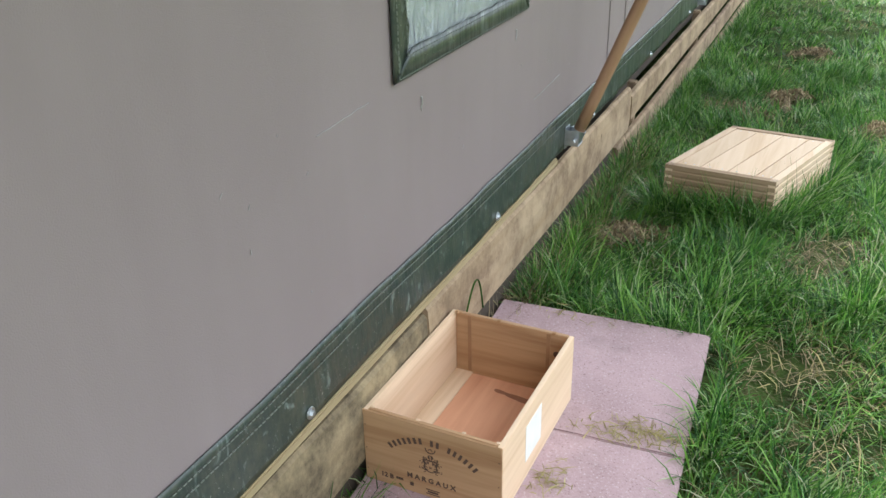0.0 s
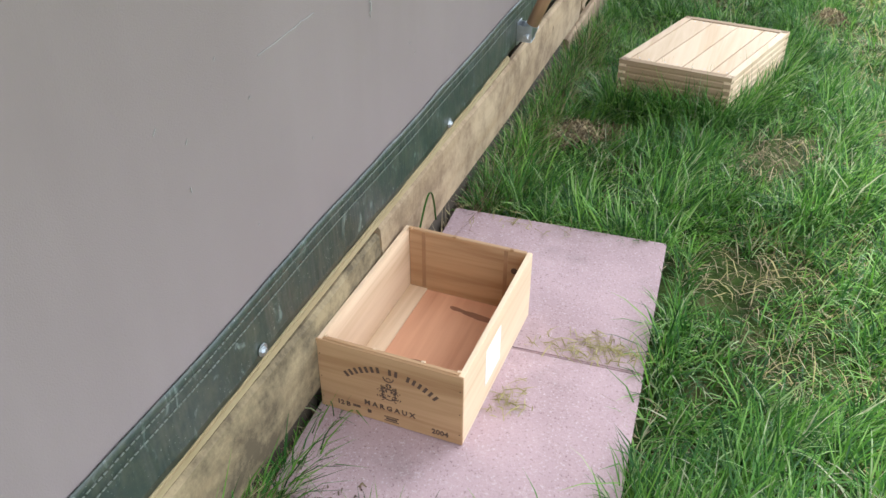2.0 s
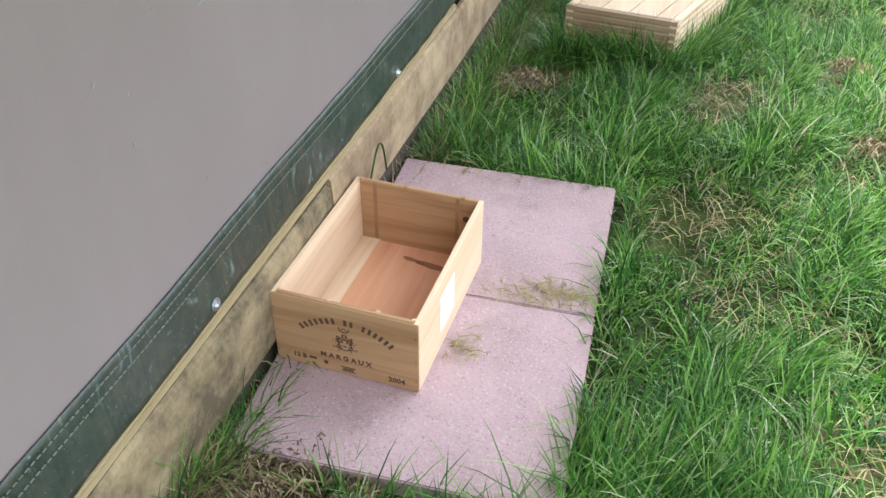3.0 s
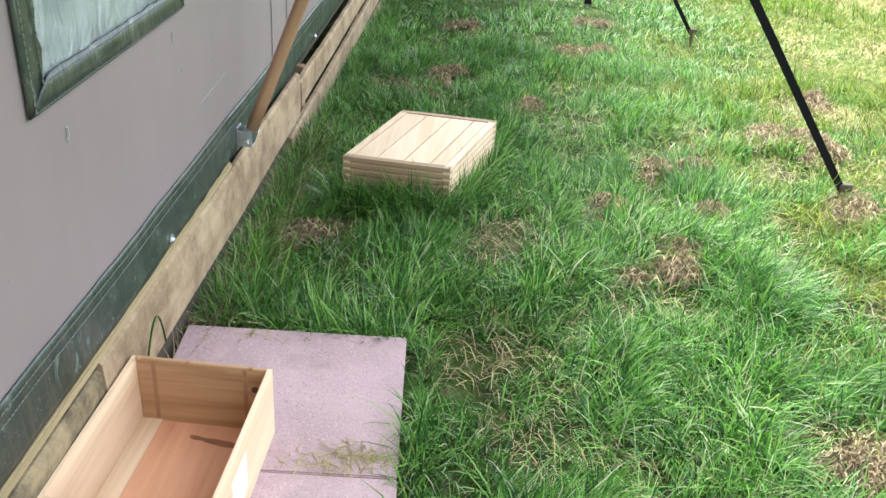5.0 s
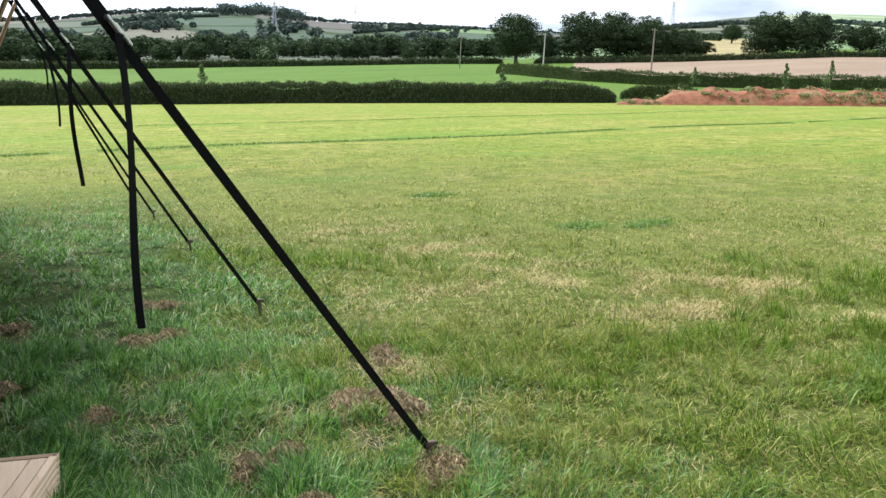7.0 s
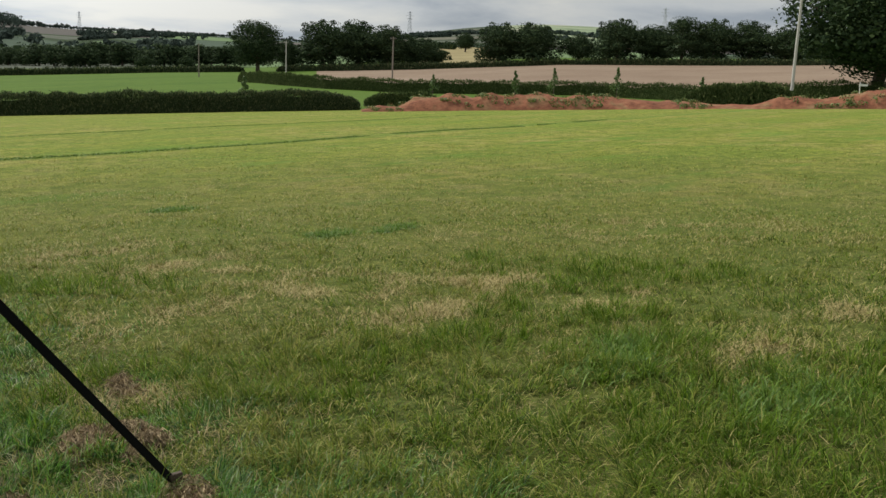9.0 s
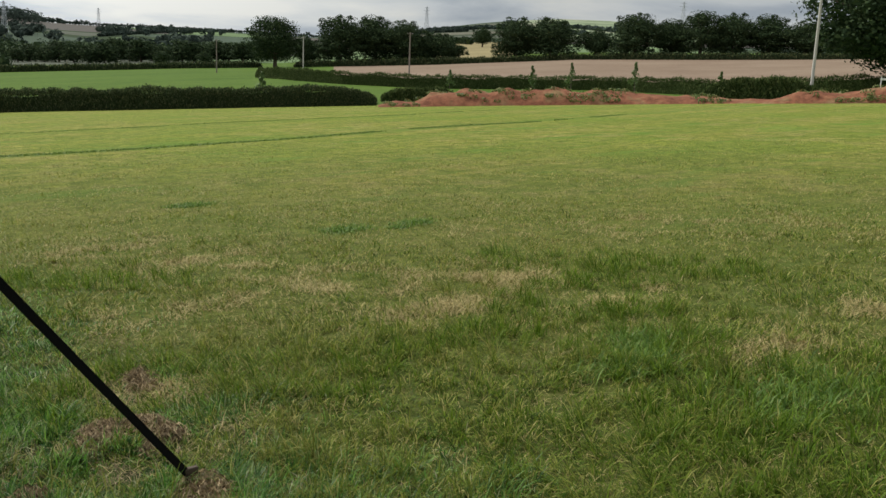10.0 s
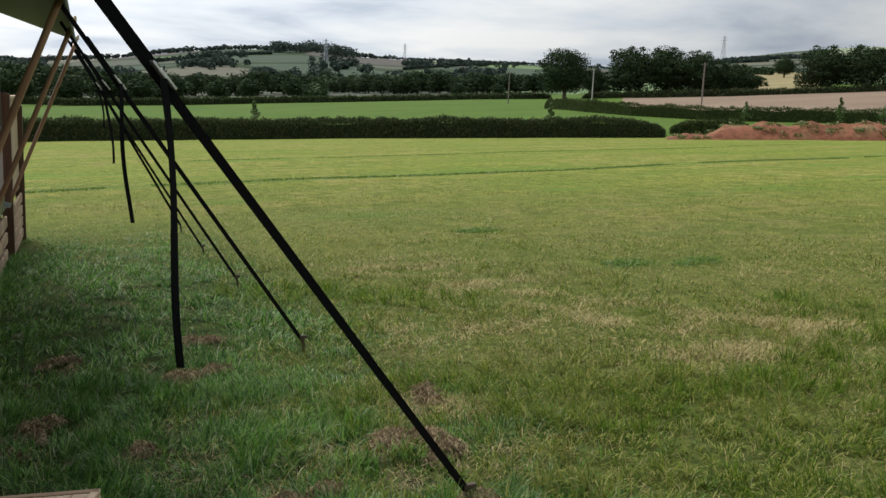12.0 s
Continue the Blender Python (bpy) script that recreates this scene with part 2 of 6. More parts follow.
def paver_material():
    m, t, b = material("pink_concrete", 0.9, spec=0.2)
    v = world_coords(t)
    big = noise_of(t, v, 4.0, 5)
    grit = noise_of(t, v, 170, 3, 0.7)
    col = ramp_of(t, big, [(0.3, (0.355, 0.242, 0.248)), (0.7, (0.475, 0.330, 0.337))])
    col = blend(t, ramp_of(t, grit, [(0.58, (0, 0, 0)), (0.66, (1, 1, 1))]), col, (0.52, 0.41, 0.41))
    col = blend(t, ramp_of(t, grit, [(0.32, (1, 1, 1)), (0.40, (0, 0, 0))]), col, (0.22, 0.14, 0.14))
    moss = ramp_of(t, noise_of(t, v, 3.1, 6, 0.65), [(0.56, (0, 0, 0)), (0.75, (0.6, 0.6, 0.6))])
    col = blend(t, moss, col, (0.16, 0.12, 0.11))
    paint(t, b, col)
    bump(t, b, grit, 0.5, 0.003)
    return m


def turf_material():
    """The mown field: mixed greens and straw, mowing stripes, a few darker runs where the mower turned."""
    m, t, b = material("mown_turf", 0.95, spec=0.05)
    v = world_coords(t)
    fine = noise_of(t, world_coords(t, (1.0, 1.0, 1.0)), 22, 4, 0.7)
    mid = noise_of(t, v, 1.1, 6, 0.65)
    wide = noise_of(t, v, 0.11, 4)
    col = ramp_of(t, mid, [(0.30, (0.115, 0.152, 0.027)), (0.48, (0.198, 0.215, 0.052)), (0.66, (0.285, 0.25, 0.100))])
    col = blend(t, ramp_of(t, wide, [(0.4, (0, 0, 0)), (0.62, (0.8, 0.8, 0.8))]), col, (0.165, 0.208, 0.040))
    col = blend(t, 0.85, col, ramp_of(t, fine, [(0.32, (0.25, 0.27, 0.22)), (0.68, (1.4, 1.4, 1.3))]), "MULTIPLY")
    lumps = noise_of(t, v, 4.2, 5, 0.7, 0.8)
    col = blend(t, 0.95, col, ramp_of(t, lumps, [(0.34, (0.46, 0.52, 0.40)), (0.5, (1.0, 1.0, 1.0)), (0.66, (1.5, 1.38, 1.25))]), "MULTIPLY")
    lush = ramp_of(t, noise_of(t, world_coords(t, (0.5, 1.6, 1)), 0.45, 4, 0.6), [(0.56, (0, 0, 0)), (0.66, (0.65, 0.65, 0.65))])
    col = blend(t, lush, col, (0.100, 0.185, 0.030))
    rot = t.nodes.new("ShaderNodeMapping")
    rot.inputs["Rotation"].default_value = (0, 0, radians(-11.5))
    t.links.new(v, rot.inputs["Vector"])
    sep = t.nodes.new("ShaderNodeSeparateXYZ")
    t.links.new(rot.outputs[0], sep.inputs[0])
    wob = t.nodes.new("ShaderNodeMath")
    wob.operation = "MULTIPLY_ADD"
    wob.inputs[1].default_value = 0.7
    t.links.new(noise_of(t, v, 0.35, 3), wob.inputs[0])
    t.links.new(sep.outputs["Y"], wob.inputs[2])
    stripe = t.nodes.new("ShaderNodeMath")
    stripe.operation = "SINE"
    k = t.nodes.new("ShaderNodeMath")
    k.operation = "MULTIPLY"
    k.inputs[1].default_value = 1.15
    t.links.new(wob.outputs[0], k.inputs[0])
    t.links.new(k.outputs[0], stripe.inputs[0])
    band = ramp_of(t, stripe.outputs[0], [(0.0, (0.93, 0.97, 0.9)), (1.0, (1.06, 1.03, 1.0))])
    col = blend(t, 1.0, col, band, "MULTIPLY")
    away = t.nodes.new("ShaderNodeMath")
    away.operation = "SUBTRACT"
    away.inputs[1].default_value = 24.15
    t.links.new(wob.outputs[0], away.inputs[0])
    size = t.nodes.new("ShaderNodeMath")
    size.operation = "ABSOLUTE"
    t.links.new(away.outputs[0], size.inputs[0])
    run = ramp_of(t, size.outputs[0], [(0.05, (0.6, 0.6, 0.6)), (0.9, (0, 0, 0))])
    col = blend(t, run, col, (0.085, 0.150, 0.027))
    # longer, matted turf close by
    far = t.nodes.new("ShaderNodeVectorMath")
    far.operation = "DISTANCE"
    far.inputs[1].default_value = (0.15, 1.7, 0.1)
    t.links.new(v, far.inputs[0])
    reach = t.nodes.new("ShaderNodeMapRange")
    reach.inputs["From Min"].default_value, reach.inputs["From Max"].default_value = 4.0, 26.0
    reach.inputs["To Min"].default_value, reach.inputs["To Max"].default_value = 0.9, 0.0
    t.links.new(far.outputs["Value"], reach.inputs["Value"])
    mat = ramp_of(t, noise_of(t, v, 14, 6, 0.75, 0.6), [(0.34, (0.026, 0.036, 0.010)), (0.5, (0.072, 0.088, 0.022)), (0.64, (0.13, 0.122, 0.045)), (0.78, (0.24, 0.195, 0.10))])
    col = blend(t, reach.outputs[0], col, mat)
    # uncut strip beside the tent
    xy = t.nodes.new("ShaderNodeSeparateXYZ")
    t.links.new(v, xy.inputs[0])
    ends = []
    for axis, gain, push in (("X", -1.6, 3.6), ("Y", -0.2, 3.3)):
        f = t.nodes.new("ShaderNodeMath")
        f.operation = "MULTIPLY_ADD"
        f.inputs[1].default_value, f.inputs[2].default_value = gain, push
        f.use_clamp = True
        t.links.new(xy.outputs[axis], f.inputs[0])
        ends.append(f.outputs[0])
    both = t.nodes.new("ShaderNodeMath")
    both.operation = "MULTIPLY"
    t.links.new(ends[0], both.inputs[0])
    t.links.new(ends[1], both.inputs[1])
    thatch = ramp_of(t, noise_of(t, v, 5.0, 5, 0.65), [(0.35, (0.022, 0.032, 0.010)), (0.55, (0.05, 0.075, 0.018)), (0.72, (0.12, 0.09, 0.05))])
    col = blend(t, both.outputs[0], col, thatch)
    paint(t, b, col)
    bump(t, b, fine, 0.9, 0.05)
    return m


def land_material(name, stops, scale, bump_scale=4.0, fine=0.4):
    m, t, b = material(name, 0.95, spec=0.05)
    v = world_coords(t)
    col = ramp_of(t, noise_of(t, v, scale, 6, 0.6), stops)
    f = noise_of(t, v, bump_scale, 4, 0.7)
    col = blend(t, fine, col, ramp_of(t, f, [(0.3, (0.5, 0.5, 0.5)), (0.7, (1.4, 1.4, 1.4))]), "MULTIPLY")
    paint(t, b, col)
    bump(t, b, f, 0.6, 0.1)
    return m


def hill_material():
    """Far hills: a patchwork of fields greyed with painted haze, dark hedgerows between them."""
    m, t, b = material("hazed_hill_fields", 0.95, spec=0.03)
    v = world_coords(t, (0.0045, 0.0026, 0.0))
    vo = node(t, "ShaderNodeTexVoronoi", Scale=1.0, Randomness=0.85)
    t.links.new(v, vo.inputs["Vector"])
    sep = t.nodes.new("ShaderNodeSeparateColor")
    t.links.new(vo.outputs["Color"], sep.inputs[0])
    r = t.nodes.new("ShaderNodeValToRGB")
    r.color_ramp.interpolation = "CONSTANT"
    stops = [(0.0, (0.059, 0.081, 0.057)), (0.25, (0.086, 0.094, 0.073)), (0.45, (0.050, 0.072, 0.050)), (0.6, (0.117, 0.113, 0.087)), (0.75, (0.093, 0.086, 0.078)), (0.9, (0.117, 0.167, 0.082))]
    e = r.color_ramp.elements
    while len(e) < len(stops):
        e.new(0.5)
    for el, (pos, c) in zip(e, stops):
        el.position, el.color = pos, (*c, 1)
    t.links.new(sep.outputs[0], r.inputs[0])
    edge = node(t, "ShaderNodeTexVoronoi", Scale=1.0, Randomness=0.85)
    edge.feature = "DISTANCE_TO_EDGE"
    t.links.new(v, edge.inputs["Vector"])
    line = ramp_of(t, edge.outputs["Distance"], [(0.03, (1, 1, 1)), (0.05, (0, 0, 0))])
    col = blend(t, line, r.outputs[0], (0.03, 0.045, 0.022))
    col = blend(t, 0.3, col, ramp_of(t, noise_of(t, world_coords(t), 0.02, 5), [(0.3, (0.6, 0.6, 0.6)), (0.7, (1.3, 1.3, 1.3))]), "MULTIPLY")
    paint(t, b, col)
    return m


M_BAND = band_material()
M_PANE = pane_material()
M_PAVER = paver_material()
M_TURF = turf_material()
M_PASTURE = land_material("green_pasture", [(0.3, (0.052, 0.095, 0.014)), (0.7, (0.077, 0.124, 0.021))], 0.05, 0.6)
M_STUBBLE = land_material("pinkish_stubble", [(0.3, (0.167, 0.119, 0.086)), (0.7, (0.221, 0.167, 0.122))], 0.04, 0.8, 0.25)
M_HILL = hill_material()
M_TAN = land_material("dry_pasture", [(0.3, (0.20, 0.165, 0.085)), (0.7, (0.25, 0.21, 0.11))], 0.03, 0.5, 0.2)
# right-hand hills: distance haze is mixed into these pale greens
M_DOWN = land_material("hazed_downland", [(0.36, (0.13, 0.17, 0.10)), (0.5, (0.20, 0.24, 0.15)), (0.64, (0.26, 0.25, 0.19))], 0.006, 0.05, 0.3)
M_RED = land_material("red_earth", [(0.3, (0.11, 0.045, 0.028)), (0.52, (0.20, 0.085, 0.05)), (0.66, (0.19, 0.12, 0.065)), (0.8, (0.09, 0.10, 0.035))], 0.5, 2.2, 0.8)
M_LONG = leaf_material("long_grass_blades", [(0.0, (0.011, 0.037, 0.009)), (0.28, (0.039, 0.126, 0.023)), (0.6, (0.121, 0.288, 0.034)), (0.84, (0.260, 0.456, 0.081)), (0.94, (0.409, 0.502, 0.237)), (1.0, (0.558, 0.502, 0.351))], (0.042, 0.112, 0.021), 0.36, 0.42, 1.1, spec=0.28)
M_MOWN = leaf_material("mown_grass_blades", [(0.0, (0.080, 0.133, 0.020)), (0.45, (0.181, 0.234, 0.033)), (0.75, (0.281, 0.289, 0.063)), (1.0, (0.450, 0.374, 0.159))], (0.298, 0.254, 0.099), 0.35, 0.5, 1.0, spec=0.15)
M_DRY = leaf_material("dry_grass", [(0.0, (0.078, 0.055, 0.032)), (0.5, (0.230, 0.168, 0.095)), (1.0, (0.497, 0.386, 0.231))], None, 0.12, 0.75)
M_HAY = leaf_material("pale_hay", [(0.0, (0.216, 0.175, 0.065)), (1.0, (0.450, 0.375, 0.168))], None, 0.12, 0.75)
M_ROUGH = leaf_material("rough_grass_blades", [(0.0, (0.020, 0.046, 0.006)), (0.32, (0.070, 0.130, 0.012)), (0.66, (0.158, 0.231, 0.024)), (0.84, (0.273, 0.286, 0.060)), (1.0, (0.463, 0.412, 0.163))], (0.215, 0.210, 0.051), 0.36, 0.5, 0.8, spec=0.10)
M_TUSSOCK = leaf_material("tussock_blades", [(0.0, (0.023, 0.053, 0.006)), (0.5, (0.092, 0.172, 0.016)), (0.88, (0.202, 0.299, 0.033)), (1.0, (0.402, 0.370, 0.118))], (0.110, 0.176, 0.019), 0.34, 0.5, 1.1, spec=0.10)
M_TREE = leaf_material("tree_leaves", [(0.0, (0.018, 0.033, 0.015)), (0.6, (0.034, 0.056, 0.025)), (1.0, (0.061, 0.086, 0.034))], None, 0.12, 0.8, spec=0.05)
M_HEDGE = leaf_material("hedge_leaves", [(0.0, (0.022, 0.037, 0.017)), (0.6, (0.054, 0.078, 0.033)), (1.0, (0.137, 0.144, 0.068))], None, 0.2, 0.85, spec=0.08)
M_LANE = leaf_material("lane_hedge_leaves", [(0.0, (0.03, 0.05, 0.016)), (0.6, (0.07, 0.10, 0.032)), (1.0, (0.12, 0.14, 0.05))], None, 0.2, 0.85, spec=0.08)
M_WEEDS = leaf_material("weeds", [(0.0, (0.05, 0.09, 0.02)), (0.7, (0.12, 0.17, 0.045)), (1.0, (0.30, 0.24, 0.11))], None, 0.25, 0.6)
# leaf greens paled and blued to imitate haze over the far woods
M_WOODS = leaf_material("hazed_wood_leaves", [(0.0, (0.036, 0.052, 0.045)), (1.0, (0.064, 0.084, 0.067))], None, 0.12, 0.9, spec=0.03)
M_RUN = leaf_material("uncut_run_blades", [(0.0, (0.07, 0.13, 0.024)), (1.0, (0.17, 0.24, 0.045))], None, 0.3, 0.6)
M_CLOVER = leaf_material("lush_patch_blades", [(0.0, (0.06, 0.13, 0.02)), (1.0, (0.17, 0.27, 0.04))], None, 0.3, 0.5)
M_SAPLING = leaf_material("sapling_leaves", [(0.0, (0.05, 0.10, 0.025)), (1.0, (0.12, 0.17, 0.05))], None, 0.3, 0.5)


# ---------------------------------------------------------------- builders
def mesh_object(name, bm, mat, smooth=False):
    me = bpy.data.meshes.new(name)
    bm.to_mesh(me)
    bm.free()
    for mt in mat if isinstance(mat, (list, tuple)) else [mat]:
        me.materials.append(mt)
    if smooth:
        for p in me.polygons:
            p.use_smooth = True
    return new(name, me)


def part(name, bm, mat, parent, label="", smooth=False):
    ob = mesh_object(name, bm, mat, smooth)
    ob.parent = parent
    if label:
        tagged(ob, label)
    return ob


def piece(name, mesh, parent, m):
    """Another object on a mesh that is already there, as a part of parent, at the local pose m."""
    ob = new(name, mesh)
    ob.parent = parent
    ob.matrix_basis = m
    return ob


def thing(name, m, label, category, group="", kind=""):
    ob = new(name)
    ob.empty_display_size = 0.1
    ob.matrix_basis = m
    return tagged(ob, label, category, group, kind)


def box(bm, x0, x1, y0, y1, z0, z1, bevel=0.0, m=None):
    geo = bmesh.ops.create_cube(bm, size=1.0)
    vs = geo["verts"]
    for v in vs:
        v.co = Vector((x0 + (v.co.x + 0.5) * (x1 - x0), y0 + (v.co.y + 0.5) * (y1 - y0), z0 + (v.co.z + 0.5) * (z1 - z0)))
    if bevel:
        es = {e for v in vs for e in v.link_edges}
        r = bmesh.ops.bevel(bm, geom=list(es), offset=bevel, segments=2, affect="EDGES")
        vs = r["verts"]
    if m is not None:
        bmesh.ops.transform(bm, matrix=m, verts=list(vs))
    return bm


def boxed(*args, **kw):
    return box(bmesh.new(), *args, **kw)


def tube(bm, a, b, ra, rb, sides=12, rings=1, wobble=0.0):
    a, b = Vector(a), Vector(b)
    q = (b - a).to_track_quat("Z", "Y").to_matrix()
    loops = []
    for i in range(rings + 1):
        f = i / rings
        c = a.lerp(b, f)
        r = ra + (rb - ra) * f
        loop = []
        for k in range(sides):
            an = 2 * math.pi * k / sides
            rr = r * (1 + wobble * noise.noise(Vector((math.cos(an), math.sin(an), f * 5 + a.x * 3 + a.y))))
            loop.append(bm.verts.new(c + q @ Vector((rr * math.cos(an), rr * math.sin(an), 0))))
        loops.append(loop)
    for lo, hi in zip(loops, loops[1:]):
        for k in range(sides):
            bm.faces.new((lo[k], lo[(k + 1) % sides], hi[(k + 1) % sides], hi[k]))
    bm.faces.new(loops[0][::-1])
    bm.faces.new(loops[-1])
    return bm


def ribbon(bm, points, width, thick, side):
    """A strap through points: flat across side, with a thickness."""
    side = Vector(side).normalized()
    rows = []
    for i, p in enumerate(points):
        p = Vector(p)
        d = Vector(points[min(i + 1, len(points) - 1)]) - Vector(points[max(i - 1, 0)])
        n = d.cross(side).normalized()
        s = n.cross(d).normalized()
        rows.append([bm.verts.new(p + s * (width / 2 * u) + n * (thick / 2 * w)) for u, w in ((-1, -1), (1, -1), (1, 1), (-1, 1))])
    for lo, hi in zip(rows, rows[1:]):
        for k in range(4):
            bm.faces.new((lo[k], lo[(k + 1) % 4], hi[(k + 1) % 4], hi[k]))
    bm.faces.new(rows[0][::-1])
    bm.faces.new(rows[-1])
    return bm


def array_mesh(name, verts, tris, quads, mat):
    """A mesh from numpy arrays of corner points, triangles and quads."""
    me = bpy.data.meshes.new(name)
    nt, nq = len(tris), len(quads)
    me.vertices.add(len(verts))
    me.vertices.foreach_set("co", np.ascontiguousarray(verts, dtype=np.float32).ravel())
    loops = np.concatenate([np.asarray(tris, dtype=np.int32).ravel(), np.asarray(quads, dtype=np.int32).ravel()])
    me.loops.add(len(loops))
    me.loops.foreach_set("vertex_index", loops)
    starts = np.concatenate([np.arange(nt) * 3, nt * 3 + np.arange(nq) * 4]).astype(np.int32)
    me.polygons.add(nt + nq)
    me.polygons.foreach_set("loop_start", starts)
    me.materials.append(mat)
    me.update(calc_edges=True)
    me.validate()
    return me


# ---------------------------------------------------------------- the lie of the land
EYE_MID = (0.15, 1.7)
SLOPE_X, SLOPE_Y, LEVEL = 0.037, -0.034, 0.005


def lay(pairs, f):
    return float(np.interp(f, [p[0] for p in pairs], [p[1] for p in pairs]))


# apparent rise of the land, in degrees over the eye, by bearing: beyond the hedge, at the field tops, at the wood, along the skyline
RISE_140 = [(-60, -1.5), (-5, -2.6), (15, -1.5), (30, -0.25), (40, -0.15), (50, 0.2), (58, 0.2), (69, 1.0), (90, 1.2), (150, 0.5)]
RISE_330 = [(-60, -0.6), (-5, -1.25), (5, -0.75), (15, -0.1), (24, 0.5), (30, 0.8), (40, 1.35), (49, 2.0), (69, 2.6), (100, 2.4), (150, 1.0)]
RISE_900 = [(-60, 0.4), (-5, 0.1), (15, 0.9), (30, 1.5), (40, 2.9), (50, 3.2), (69, 3.4), (150, 1.6)]
SKYLINE = [(-60, 1.2), (-5, 1.4), (-1.7, 1.65), (1.5, 2.0), (3.4, 2.3), (5.7, 2.65), (8.1, 2.95), (10.5, 3.05), (13.7, 3.2), (16.4, 2.9), (18.8, 2.85), (25, 2.9), (28, 2.9), (33, 2.8), (36, 3.2), (39.2, 3.6), (41, 3.85), (43, 4.15), (45.5, 4.4), (48, 4.55), (51, 4.5), (56, 4.2), (62, 4.1), (75, 3.8), (120, 2.0), (160, 1.2)]


def land(x, y):
    dx, dy = x - EYE_MID[0], y - EYE_MID[1]
    r = math.hypot(dx, dy)
    plane = LEVEL + SLOPE_X * x + SLOPE_Y * (max(y, 4.4) - 4.5)
    if r < 12:
        bank = 0.11 * math.exp(-((x + 0.72) / 0.075) ** 2) * min(1.0, max(0.0, (2.50 - y) / 0.15))
        return bank + plane + 0.018 * noise.noise(Vector((x * 1.3, y * 1.3, 0))) + 0.03 * noise.noise(Vector((x * 0.25, y * 0.25, 3)))
    plane += 0.03 * noise.noise(Vector((x * 0.25, y * 0.25, 3)))
    if r < 88:
        return plane
    az = math.degrees(math.atan2(dx, dy))
    if az > 165 or az < -120:
        return max(plane, -4.0) * max(0.0, 1 - (r - 88) / 400)
    z = [(88, LEVEL + SLOPE_X * (EYE_MID[0] + 88 * dx / r) + SLOPE_Y * (EYE_MID[1] + 88 * dy / r - 4.5))]
    for rr, table in ((140, RISE_140), (330, RISE_330), (900, RISE_900), (2200, SKYLINE)):
        z.append((rr, 1.69 + rr * math.tan(radians(lay(table, az)))))
    z.append((4600, z[-1][1] - 90))
    return lay(z, r)


def polar(az, r, up=0.0):
    x, y = EYE_MID[0] + r * math.sin(radians(az)), EYE_MID[1] + r * math.cos(radians(az))
    return Vector((x, y, land(x, y) + up))


def build_ground():
    azs = list(np.arange(-180, -16, 4.0)) + list(np.arange(-16, 82, 0.5)) + list(np.arange(82, 180, 3.5))
    rs = [0.0] + list(np.geomspace(0.25, 4600, 190))
    bm = bmesh.new()
    grid = []
    hub = bm.verts.new((EYE_MID[0], EYE_MID[1], land(*EYE_MID)))
    for r in rs[1:]:
        grid.append([bm.verts.new((EYE_MID[0] + r * math.sin(radians(a)), EYE_MID[1] + r * math.cos(radians(a)), land(EYE_MID[0] + r * math.sin(radians(a)), EYE_MID[1] + r * math.cos(radians(a))))) for a in azs])
    n = len(azs)
    for k in range(n):
        bm.faces.new((hub, grid[0][(k + 1) % n], grid[0][k]))
    for i in range(len(grid) - 1):
        r = rs[i + 1]
        for k in range(n):
            f = bm.faces.new((grid[i][k], grid[i][(k + 1) % n], grid[i + 1][(k + 1) % n], grid[i + 1][k]))
            az = azs[k]
            x = EYE_MID[0] + r * math.sin(radians(az))
            y = EYE_MID[1] + r * math.cos(radians(az))
            if r < 86:
                f.material_index = 0
            elif r < 335:
                f.material_index = 2 if az > 33.2 and r > 150 else 1
            elif 39.8 < az < 44.6 and r < 800:
                f.material_index = 4
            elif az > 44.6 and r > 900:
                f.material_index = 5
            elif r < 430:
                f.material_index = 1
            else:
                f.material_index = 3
    ob = mesh_object("ground", bm, [M_TURF, M_PASTURE, M_STUBBLE, M_HILL, M_TAN, M_DOWN], True)
    tagged(ob, "sloping mown grass field running out to pasture, stubble and far hills", "ground", kind="structure")
    return ob


build_ground()


# ---------------------------------------------------------------- the tent
WALL_X, WALL_Y0, WALL_Y1, DECK_Z, EAVE_X, EAVE_Z = -0.72, -4.2, 12.55, 0.335, 0.06, 2.23
BACK_X = -5.2
WINDOWS = [(2.965, 3.80, 0.925), (5.69, 6.57, 0.95), (8.64, 9.46, 1.0), (11.47, 12.35, 1.02)]
WINDOW_TOP = 1.98
FRAME_W = 0.062


def wall_wave(y, z):
    f = min(1.0, max(0.0, (z - 0.5) / 0.4))
    return f * (0.008 * noise.noise(Vector((y * 1.1, z * 0.8, 1))) + 0.004 * noise.noise(Vector((y * 3.5, z * 0.9, 7))))


tent = thing("safari_tent", pose(0, 0, 0), "large taupe canvas tent with green trim on a timber deck", "tent")


